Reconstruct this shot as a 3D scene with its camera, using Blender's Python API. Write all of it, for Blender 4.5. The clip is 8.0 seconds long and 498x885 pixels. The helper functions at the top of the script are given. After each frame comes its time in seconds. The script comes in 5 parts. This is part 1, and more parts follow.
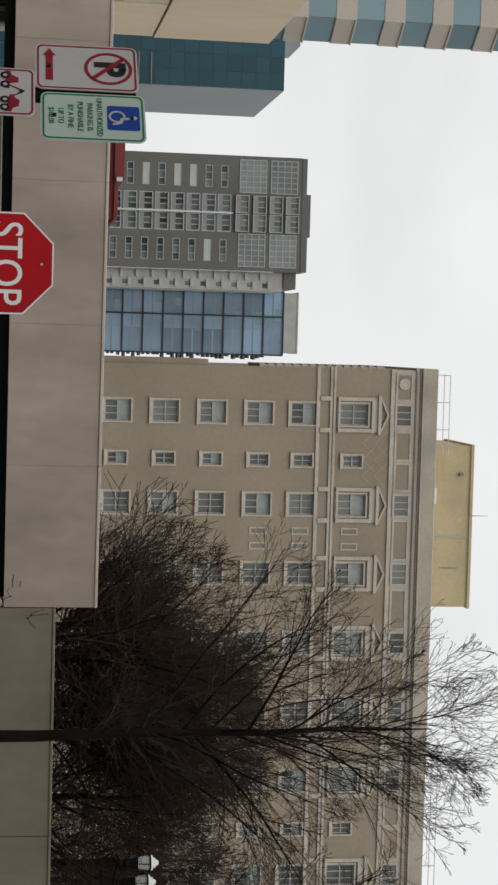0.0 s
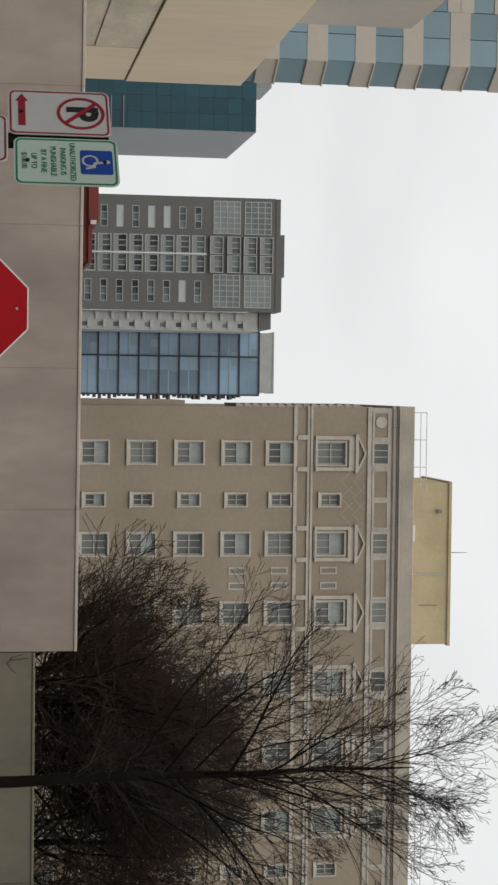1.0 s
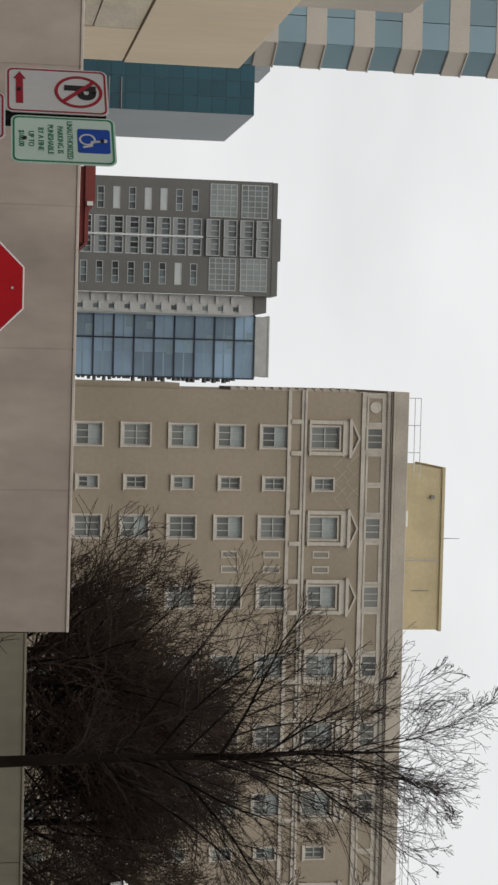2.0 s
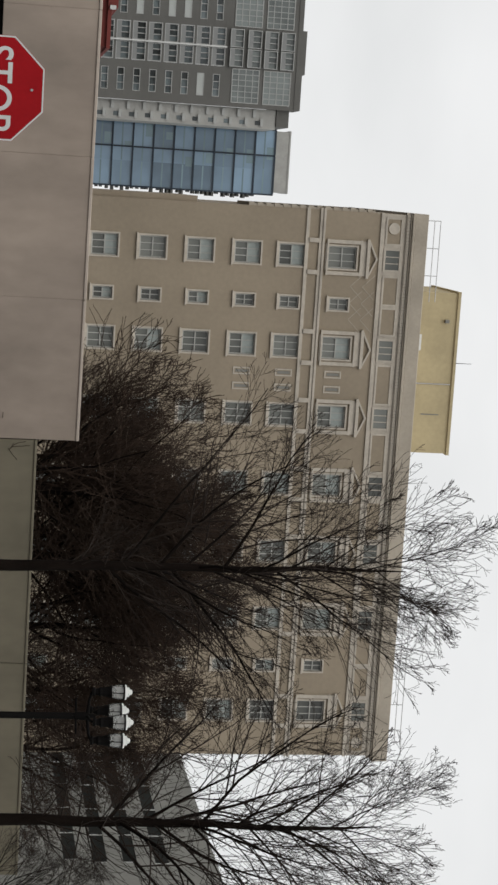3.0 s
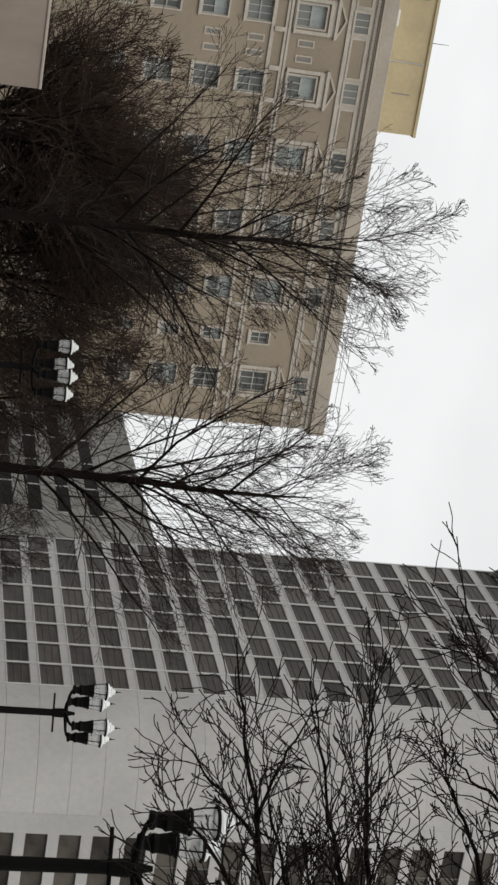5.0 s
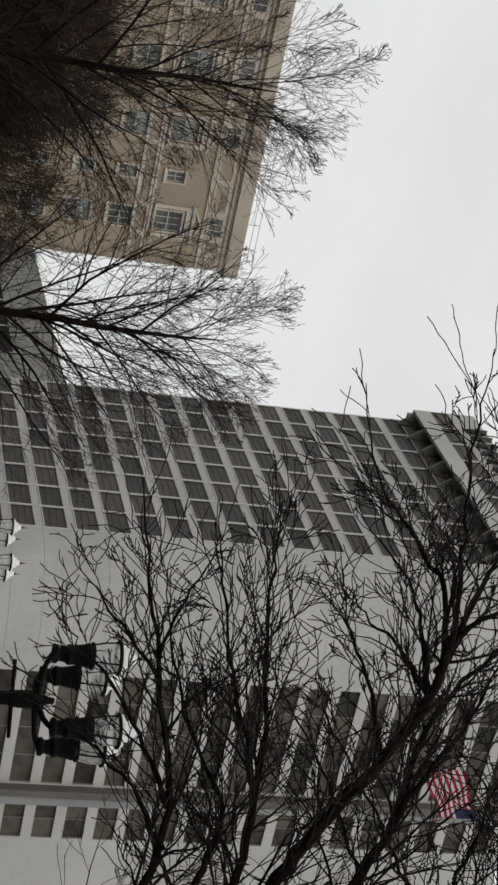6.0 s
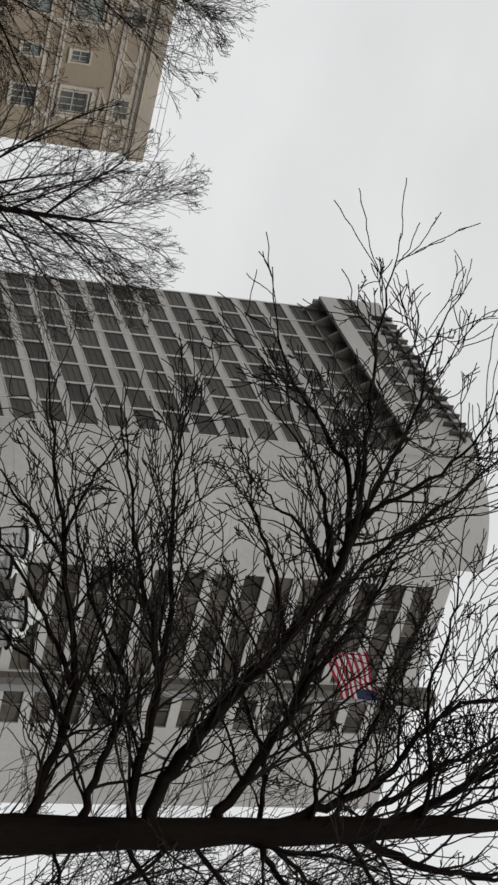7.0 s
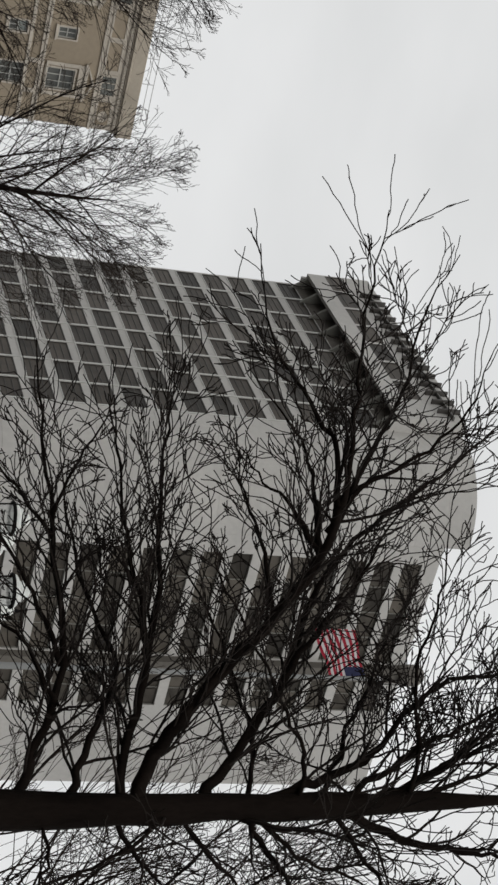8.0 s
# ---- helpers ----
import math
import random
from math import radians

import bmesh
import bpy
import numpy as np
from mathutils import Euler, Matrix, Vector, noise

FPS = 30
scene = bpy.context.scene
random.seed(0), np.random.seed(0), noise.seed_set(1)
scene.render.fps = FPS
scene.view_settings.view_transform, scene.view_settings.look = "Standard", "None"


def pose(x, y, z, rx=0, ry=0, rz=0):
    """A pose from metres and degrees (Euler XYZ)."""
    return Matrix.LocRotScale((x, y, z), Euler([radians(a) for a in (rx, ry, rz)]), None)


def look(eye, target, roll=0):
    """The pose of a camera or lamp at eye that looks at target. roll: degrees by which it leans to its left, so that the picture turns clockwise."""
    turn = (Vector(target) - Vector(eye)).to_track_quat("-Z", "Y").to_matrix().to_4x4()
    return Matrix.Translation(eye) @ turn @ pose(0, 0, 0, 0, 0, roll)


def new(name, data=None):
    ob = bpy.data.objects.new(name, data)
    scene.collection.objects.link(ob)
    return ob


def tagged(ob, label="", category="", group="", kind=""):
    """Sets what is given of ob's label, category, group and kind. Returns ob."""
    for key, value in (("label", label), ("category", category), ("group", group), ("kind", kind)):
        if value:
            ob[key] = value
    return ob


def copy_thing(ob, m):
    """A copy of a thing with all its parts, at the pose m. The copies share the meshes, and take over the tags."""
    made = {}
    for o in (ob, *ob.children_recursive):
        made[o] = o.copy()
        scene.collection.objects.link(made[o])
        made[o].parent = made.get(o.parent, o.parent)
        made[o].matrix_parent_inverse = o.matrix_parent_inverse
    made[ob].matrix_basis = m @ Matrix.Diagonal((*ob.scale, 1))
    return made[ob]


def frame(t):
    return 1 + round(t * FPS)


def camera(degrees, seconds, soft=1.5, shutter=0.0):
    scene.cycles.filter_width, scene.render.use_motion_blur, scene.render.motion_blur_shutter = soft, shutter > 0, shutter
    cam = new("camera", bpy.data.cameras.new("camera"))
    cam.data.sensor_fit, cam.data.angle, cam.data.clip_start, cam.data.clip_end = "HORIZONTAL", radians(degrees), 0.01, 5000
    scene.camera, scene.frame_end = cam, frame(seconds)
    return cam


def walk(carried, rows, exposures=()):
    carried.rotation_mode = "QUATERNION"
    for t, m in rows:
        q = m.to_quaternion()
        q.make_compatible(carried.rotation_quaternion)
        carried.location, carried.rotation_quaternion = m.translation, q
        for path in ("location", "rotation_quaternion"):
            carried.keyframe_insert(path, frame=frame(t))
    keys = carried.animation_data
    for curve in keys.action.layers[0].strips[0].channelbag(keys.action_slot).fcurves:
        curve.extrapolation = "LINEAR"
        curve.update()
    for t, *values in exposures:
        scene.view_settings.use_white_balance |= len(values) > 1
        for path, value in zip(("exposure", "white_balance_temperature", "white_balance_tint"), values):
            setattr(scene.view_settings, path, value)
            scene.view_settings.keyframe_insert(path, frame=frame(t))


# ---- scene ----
EYE = 2.2
ROWS = [
    (0.0, 0.000, -0.000, -172.670, -81.421, -100.564),
    (0.5, -0.002, 0.001, -174.369, -81.034, -98.615),
    (0.8, -0.003, 0.001, -176.589, -80.869, -96.035),
    (1.0, -0.004, 0.001, -177.484, -80.745, -94.332),
    (1.2, -0.005, 0.002, -178.669, -80.643, -92.209),
    (1.45, -0.001, 0.000, -178.848, -80.535, -91.497),
    (1.7, 0.003, -0.001, -177.146, -80.486, -93.723),
    (2.0, 0.007, -0.002, -173.920, -80.493, -98.498),
    (2.3, 0.011, -0.004, -170.797, -80.589, -103.620),
    (2.5, 0.014, -0.004, -169.039, -80.693, -106.731),
    (2.8, 0.017, -0.005, -166.641, -80.610, -111.065),
    (3.0, 0.019, -0.006, -166.046, -80.510, -112.687),
    (3.5, 0.024, -0.007, -161.479, -80.392, -119.935),
    (4.0, 0.028, -0.009, -157.655, -80.364, -125.633),
    (4.2, 0.030, -0.010, -154.907, -80.018, -129.918),
    (4.5, 0.033, -0.011, -157.234, -78.933, -129.069),
    (4.7, 0.035, -0.011, -156.283, -78.317, -131.817),
    (5.1, 0.039, -0.012, -156.433, -77.090, -134.205),
    (5.45, 0.042, -0.013, -157.859, -75.965, -134.197),
    (5.8, 0.046, -0.014, -158.779, -74.678, -135.224),
    (6.0, 0.048, -0.015, -158.985, -73.878, -136.517),
    (6.2, 0.052, -0.016, -160.446, -73.203, -136.109),
    (6.5, 0.057, -0.018, -162.986, -72.015, -134.679),
    (7.0, 0.067, -0.021, -165.163, -70.795, -134.039),
    (7.5, 0.076, -0.024, -166.873, -70.500, -133.030),
    (8.0, 0.076, -0.024, -166.261, -70.418, -133.661),
]
cam = camera(16.56, 8.0, soft=2.6)
walk(cam, [(t, pose(x, y, EYE, rx, ry, rz)) for t, x, y, rx, ry, rz in ROWS],
     exposures=[(0.0, 0.0), (1.2, 0.0), (2.5, -0.04), (3.5, 0.03), (4.0, 0.07), (4.5, 0.14), (5.2, 0.03), (6.0, -0.1), (7.0, -0.14), (8.0, -0.14)])

# ---- overcast daylight ----
SUN_EL, SUN_AZ = 45, 205
world = bpy.data.worlds.new("overcast_sky")
scene.world = world
world.use_nodes = True
wn, wl = world.node_tree.nodes, world.node_tree.links
wn.clear()
w_out = wn.new("ShaderNodeOutputWorld")
w_bg = wn.new("ShaderNodeBackground")
w_sky = wn.new("ShaderNodeTexSky")
w_sky.sky_type = "NISHITA"
w_sky.sun_disc = False
w_sky.sun_elevation = radians(SUN_EL)
w_sky.sun_rotation = radians(SUN_AZ)
w_co = wn.new("ShaderNodeTexCoord")
w_map = wn.new("ShaderNodeMapping")
w_map.inputs["Scale"].default_value = (2.2, 2.2, 5.0)
w_noise = wn.new("ShaderNodeTexNoise")
w_noise.inputs["Scale"].default_value = 2.2
w_noise.inputs["Detail"].default_value = 5.0
w_noise.inputs["Roughness"].default_value = 0.45
w_ramp = wn.new("ShaderNodeValToRGB")
w_ramp.color_ramp.elements[0].position = 0.3
w_ramp.color_ramp.elements[0].color = (8.35, 8.45, 8.45, 1)
w_ramp.color_ramp.elements[1].position = 0.68
w_ramp.color_ramp.elements[1].color = (9.6, 9.65, 9.65, 1)
w_mix = wn.new("ShaderNodeMixRGB")
w_mix.inputs[0].default_value = 0.97
wl.new(w_co.outputs["Generated"], w_map.inputs[0])
wl.new(w_map.outputs[0], w_noise.inputs["Vector"])
wl.new(w_noise.outputs["Fac"], w_ramp.inputs[0])
wl.new(w_sky.outputs[0], w_mix.inputs[1])
wl.new(w_ramp.outputs[0], w_mix.inputs[2])
w_sep, w_rng, w_mul = wn.new("ShaderNodeSeparateXYZ"), wn.new("ShaderNodeMapRange"), wn.new("ShaderNodeMixRGB")
w_rng.inputs["From Min"].default_value, w_rng.inputs["From Max"].default_value = 0.45, 1.0
w_rng.inputs["To Min"].default_value, w_rng.inputs["To Max"].default_value = 1.0, 2.2
w_mul.blend_type = "MULTIPLY"
w_mul.inputs[0].default_value = 1.0
wl.new(w_co.outputs["Generated"], w_sep.inputs[0])
wl.new(w_sep.outputs[2], w_rng.inputs[0])
wl.new(w_mix.outputs[0], w_mul.inputs[1])
wl.new(w_rng.outputs[0], w_mul.inputs[2])
wl.new(w_mul.outputs[0], w_bg.inputs[0])
w_bg.inputs[1].default_value = 0.093
wl.new(w_bg.outputs[0], w_out.inputs[0])

sun = new("sun", bpy.data.lights.new("sun", "SUN"))
sun.data.energy, sun.data.angle, sun.data.color = 0.8, radians(40), (1.0, 0.96, 0.91)
sun.matrix_world = look((70 * math.sin(radians(SUN_AZ)), 70 * math.cos(radians(SUN_AZ)), 70), (0, 0, 0))


# ---- materials ----
def mat(name, color, rough=0.8, var=0.12, scale=0.6, grain=9.0, bump=0.15, metal=0.0, tint=None, stretch=(1, 1, 1), spec=0.5):
    """A weathered surface: two scales of variation in colour and roughness, with a fine relief."""
    m = bpy.data.materials.new(name)
    m.use_nodes = True
    n, l = m.node_tree.nodes, m.node_tree.links
    b = n["Principled BSDF"]
    co = n.new("ShaderNodeTexCoord")
    mp = n.new("ShaderNodeMapping")
    mp.inputs["Scale"].default_value = stretch
    big, fine = n.new("ShaderNodeTexNoise"), n.new("ShaderNodeTexNoise")
    big.inputs["Scale"].default_value, big.inputs["Detail"].default_value = scale, 6
    fine.inputs["Scale"].default_value, fine.inputs["Detail"].default_value = grain, 4
    l.new(co.outputs["Object"], mp.inputs[0])
    l.new(mp.outputs[0], big.inputs["Vector"])
    l.new(mp.outputs[0], fine.inputs["Vector"])
    r1, r2 = n.new("ShaderNodeValToRGB"), n.new("ShaderNodeValToRGB")
    t = tint or tuple(c * (1 - 2 * var) for c in color)
    r1.color_ramp.elements[0].color, r1.color_ramp.elements[0].position = (*t, 1), 0.3
    r1.color_ramp.elements[1].color, r1.color_ramp.elements[1].position = (*color, 1), 0.62
    r2.color_ramp.elements[0].color, r2.color_ramp.elements[0].position = (1 - var,) * 3 + (1,), 0.3
    r2.color_ramp.elements[1].color, r2.color_ramp.elements[1].position = (1, 1, 1, 1), 0.7
    mul = n.new("ShaderNodeMixRGB")
    mul.blend_type = "MULTIPLY"
    mul.inputs[0].default_value = 1.0
    l.new(big.outputs["Fac"], r1.inputs[0])
    l.new(fine.outputs["Fac"], r2.inputs[0])
    l.new(r1.outputs[0], mul.inputs[1])
    l.new(r2.outputs[0], mul.inputs[2])
    l.new(mul.outputs[0], b.inputs["Base Color"])
    b.inputs["Roughness"].default_value, b.inputs["Metallic"].default_value = rough, metal
    b.inputs["Specular IOR Level"].default_value = spec
    if bump:
        bp = n.new("ShaderNodeBump")
        bp.inputs["Strength"].default_value, bp.inputs["Distance"].default_value = bump, 0.02
        l.new(fine.outputs["Fac"], bp.inputs["Height"])
        l.new(bp.outputs[0], b.inputs["Normal"])
    return m


def pane_mat(name, color, rough=0.06, var=0.35, scale=0.25, spec=0.6):
    """Window glass seen from outside: dark rooms, blinds and mottled reflections put into the colour of a reflecting
    pane, a little different for each pane.
    """
    m = bpy.data.materials.new(name)
    m.use_nodes = True
    n, l = m.node_tree.nodes, m.node_tree.links
    b = n["Principled BSDF"]
    info, co, no = n.new("ShaderNodeObjectInfo"), n.new("ShaderNodeTexCoord"), n.new("ShaderNodeTexNoise")
    no.inputs["Scale"].default_value, no.inputs["Detail"].default_value = scale, 3
    l.new(co.outputs["Object"], no.inputs["Vector"])
    add = n.new("ShaderNodeMath")
    add.operation = "MULTIPLY_ADD"
    add.inputs[1].default_value, add.inputs[2].default_value = 0.6, -0.3
    l.new(info.outputs["Random"], add.inputs[0])
    s = n.new("ShaderNodeMath")
    l.new(no.outputs["Fac"], s.inputs[0])
    l.new(add.outputs[0], s.inputs[1])
    r = n.new("ShaderNodeValToRGB")
    r.color_ramp.elements[0].color, r.color_ramp.elements[0].position = (*[c * (1 - var) for c in color], 1), 0.2
    r.color_ramp.elements[1].color, r.color_ramp.elements[1].position = (*[min(1, c * (1 + var)) for c in color], 1), 0.8
    l.new(s.outputs[0], r.inputs[0])
    l.new(r.outputs[0], b.inputs["Base Color"])
    b.inputs["Roughness"].default_value = rough
    b.inputs["Specular IOR Level"].default_value = spec
    return m


STUCCO = mat("tan_brick", (0.30, 0.247, 0.18), 0.9, 0.10, 0.12, 3.0, 0.25)
LIME = mat("pale_limestone", (0.49, 0.44, 0.37), 0.85, 0.12, 0.5, 4.0, 0.2)
PARAPET = mat("weathered_parapet", (0.41, 0.36, 0.29), 0.85, 0.1, 0.4, 5.0, 0.2)
OCHRE = mat("ochre_render", (0.46, 0.38, 0.225), 0.85, 0.1, 0.3, 3.0, 0.1)
CONC = mat("pinkish_concrete", (0.348, 0.285, 0.234), 0.85, 0.15, 0.45, 2.2, 0.12, stretch=(1, 1, 0.5))
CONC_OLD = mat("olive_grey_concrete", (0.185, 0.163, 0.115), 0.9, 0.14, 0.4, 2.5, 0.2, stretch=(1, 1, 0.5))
CAP = mat("concrete_coping", (0.46, 0.39, 0.33), 0.85, 0.1, 0.6, 8.0, 0.2)
BEIGE = mat("beige_panel", (0.70, 0.57, 0.405), 0.8, 0.06, 0.25, 4.0, 0.1, stretch=(0.5, 0.5, 0.12))
BEIGE_OLD = mat("weathered_beige_panel", (0.66, 0.57, 0.44), 0.85, 0.14, 0.5, 5.0, 0.25, stretch=(0.6, 0.6, 2.0))
BEIGE_UP = mat("sand_cladding", (0.47, 0.415, 0.35), 0.85, 0.06, 0.3, 4.0, 0.1)
GREY = mat("grey_precast", (0.470, 0.457, 0.434), 0.85, 0.10, 0.06, 1.5, 0.1)
PIER = mat("dark_pier_and_coffer_shade", (0.125, 0.113, 0.097), 0.85, 0.15, 0.12, 2.0, 0.15)
BRONZE = mat("dark_bronze_frame", (0.050, 0.045, 0.040), 0.6, 0.1, 0.5, 5.0, 0.0)
GREY_DK = mat("stained_and_shaded_precast", (0.23, 0.225, 0.20), 0.85, 0.12, 0.08, 1.5, 0.1)
MULL = mat("pale_mullion", (0.50, 0.50, 0.47), 0.6, 0.08, 0.4, 4.0, 0.05)
TOWER = mat("dark_grey_cladding", (0.125, 0.122, 0.112), 0.8, 0.08, 0.1, 1.0, 0.05)
TOWER_F = mat("pale_grey_frame", (0.40, 0.405, 0.39), 0.7, 0.06, 0.1, 1.0, 0.05)
BLIND = mat("pale_blind", (0.42, 0.44, 0.42), 0.7, 0.06, 0.5, 4.0, 0.0)
TOWER_S = mat("pale_grey_render", (0.40, 0.395, 0.37), 0.8, 0.1, 0.3, 2.0, 0.05)
TOWER_L = mat("mid_grey_cladding", (0.24, 0.245, 0.24), 0.7, 0.06, 0.1, 1.0, 0.05)
WHITE = mat("white_metal", (0.62, 0.62, 0.60), 0.5, 0.06, 0.5, 4.0, 0.05)
SASH = mat("aged_sash_paint", (0.40, 0.40, 0.37), 0.6, 0.08, 0.5, 4.0, 0.05)
STEEL = mat("black_steel", (0.007, 0.0065, 0.006), 0.7, 0.1, 1.5, 20.0, 0.1, spec=0.05)
GALV = mat("galvanised_steel", (0.42, 0.42, 0.42), 0.45, 0.1, 2.0, 20.0, 0.1, metal=0.7)
MULL_DK = mat("dark_blue_mullion", (0.008, 0.020, 0.036), 0.5, 0.05, 0.5, 4.0, 0.0)
RED_ROOF = mat("brick_red_render", (0.18, 0.035, 0.028), 0.85, 0.1, 0.4, 4.0, 0.1)
BARK_NEAR = mat("dark_wet_bark", (0.013, 0.0095, 0.0075), 0.95, 0.3, 2.5, 28.0, 0.8, stretch=(1, 1, 0.3), spec=0.05)
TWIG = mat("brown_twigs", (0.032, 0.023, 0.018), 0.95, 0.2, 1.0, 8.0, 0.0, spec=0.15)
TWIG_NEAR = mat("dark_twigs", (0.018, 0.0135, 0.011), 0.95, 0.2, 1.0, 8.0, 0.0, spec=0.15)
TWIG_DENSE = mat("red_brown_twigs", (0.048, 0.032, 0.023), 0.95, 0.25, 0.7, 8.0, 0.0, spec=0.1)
ASPHALT = mat("asphalt", (0.055, 0.055, 0.058), 0.9, 0.15, 0.2, 12.0, 0.3)
SOFFIT = mat("shade_black_soffit", (0.012, 0.011, 0.010), 0.95, 0.2, 0.8, 6.0, 0.1)
SIGN_W = mat("sign_sheeting", (0.30, 0.29, 0.278), 0.5, 0.05, 1.5, 30.0, 0.0)
STOP_W = mat("letter_white", (0.60, 0.60, 0.58), 0.5, 0.05, 1.5, 30.0, 0.0)
SIGN_WG = mat("green_white_sheeting", (0.28, 0.345, 0.292), 0.5, 0.05, 1.5, 30.0, 0.0)
SIGN_R = mat("sign_red", (0.33, 0.006, 0.010), 0.6, 0.08, 2.0, 30.0, 0.0, spec=0.12)
SIGN_RD = mat("faded_crimson", (0.18, 0.008, 0.015), 0.6, 0.1, 3.0, 30.0, 0.0, spec=0.12)
SIGN_G = mat("sign_green", (0.012, 0.12, 0.055), 0.45, 0.1, 2.0, 30.0, 0.0, spec=0.12)
SIGN_B = mat("sign_blue", (0.006, 0.036, 0.20), 0.6, 0.08, 2.0, 30.0, 0.0, spec=0.12)
SIGN_K = mat("sign_black", (0.012, 0.010, 0.010), 0.6, 0.1, 2.0, 30.0, 0.0, spec=0.12)
SIGN_BACK = mat("bare_aluminium", (0.45, 0.45, 0.45), 0.4, 0.08, 3.0, 30.0, 0.0, metal=0.8)
FLAG_R = mat("flag_red", (0.42, 0.02, 0.05), 0.8, 0.06, 1.0, 8.0, 0.1)
FLAG_W = mat("flag_white", (0.66, 0.64, 0.64), 0.8, 0.05, 1.0, 8.0, 0.1)
FLAG_B = mat("flag_navy", (0.03, 0.035, 0.10), 0.8, 0.06, 1.0, 8.0, 0.1)
GLOBE = mat("frosted_lantern_glass", (0.90, 0.91, 0.88), 0.3, 0.06, 3.0, 20.0, 0.0)
# the lanterns let the sky through
gn, gl = GLOBE.node_tree.nodes, GLOBE.node_tree.links
g_tr, g_mx = gn.new("ShaderNodeBsdfTranslucent"), gn.new("ShaderNodeMixShader")
g_tr.inputs[0].default_value = (0.95, 0.96, 0.94, 1)
g_mx.inputs[0].default_value = 0.45
gl.new(gn["Principled BSDF"].outputs[0], g_mx.inputs[1])
gl.new(g_tr.outputs[0], g_mx.inputs[2])
gl.new(g_mx.outputs[0], gn["Material Output"].inputs[0])
LANTERN_GLASS = mat("seeded_lantern_glass", (0.82, 0.83, 0.80), 0.15, 0.05, 3.0, 20.0, 0.0)
lgn, lgl = LANTERN_GLASS.node_tree.nodes, LANTERN_GLASS.node_tree.links
lg_tr, lg_mx = lgn.new("ShaderNodeBsdfTransparent"), lgn.new("ShaderNodeMixShader")
lg_mx.inputs[0].default_value = 0.68
lgl.new(lgn["Principled BSDF"].outputs[0], lg_mx.inputs[1])
lgl.new(lg_tr.outputs[0], lg_mx.inputs[2])
lgl.new(lg_mx.outputs[0], lgn["Material Output"].inputs[0])
GLASS_H = pane_mat("hotel_glass", (0.120, 0.124, 0.112), 0.12, 0.5, 0.25, 0.4)
GLASS_C = mat("drawn_blind", (0.34, 0.38, 0.36), 0.6, 0.1, 1.0, 6.0, 0.0)
GLASS_A = pane_mat("office_glass", (0.052, 0.044, 0.036), 0.3, 0.55, 0.35, 0.08)
GLASS_L = pane_mat("dim_strip_glass", (0.016, 0.017, 0.015), 0.6, 0.3, 0.2, 0.02)
GLASS_B = pane_mat("strip_glass", (0.068, 0.060, 0.050), 0.35, 0.55, 0.45, 0.10)
GLASS_T = pane_mat("teal_glass", (0.016, 0.062, 0.08), 0.12, 0.14, 0.05, 0.3)
GLASS_BL = pane_mat("blue_glass", (0.165, 0.245, 0.325), 0.06, 0.35, 0.10, 0.6)
GLASS_P = pane_mat("pale_blue_glass", (0.165, 0.245, 0.275), 0.06, 0.15, 0.12, 0.6)
GLASS_TU = pane_mat("tower_top_glass", (0.149, 0.167, 0.161), 0.1, 0.35, 0.3, 0.5)
GLASS_TW = pane_mat("tower_glass", (0.10, 0.12, 0.125), 0.1, 0.7, 0.2, 0.5)
FAR_GREY = mat("hazy_grey_cladding", (0.24, 0.255, 0.26), 0.7, 0.04, 0.05, 0.5, 0.0)


# ---- helpers of this scene ----
def add_box(bm, x0, x1, y0, y1, z0, z1):
    v = [bm.verts.new(c) for c in ((x0, y0, z0), (x1, y0, z0), (x1, y1, z0), (x0, y1, z0), (x0, y0, z1), (x1, y0, z1), (x1, y1, z1), (x0, y1, z1))]
    for f in ((3, 2, 1, 0), (4, 5, 6, 7), (0, 1, 5, 4), (1, 2, 6, 5), (2, 3, 7, 6), (3, 0, 4, 7)):
        bm.faces.new([v[i] for i in f])
    return bm


def boxes(*bb):
    bm = bmesh.new()
    for b in bb:
        add_box(bm, *b)
    return bm


def mesh_of(name, bm, material, bevel=0.0):
    if bevel:
        bmesh.ops.bevel(bm, geom=bm.edges[:], offset=bevel, segments=1, affect="EDGES")
    me = bpy.data.meshes.new(name)
    bm.to_mesh(me)
    bm.free()
    me.materials.append(material)
    return me


def part(name, bm, material, parent, label="", at=(0, 0, 0), turn=0.0, bevel=0.0):
    """One mesh object under a thing or a part; bm may be a ready mesh that alike parts share."""
    me = bm if isinstance(bm, bpy.types.Mesh) else mesh_of(name, bm, material, bevel)
    ob = new(name, me)
    ob.parent = parent
    ob.location = at
    ob.rotation_euler = (0, 0, radians(turn))
    return tagged(ob, label)


def thing(name, at, label, category, group="", kind="", turn=0.0):
    ob = new(name)
    ob.location = at
    ob.rotation_euler = (0, 0, radians(turn))
    return tagged(ob, label, category, group, kind)


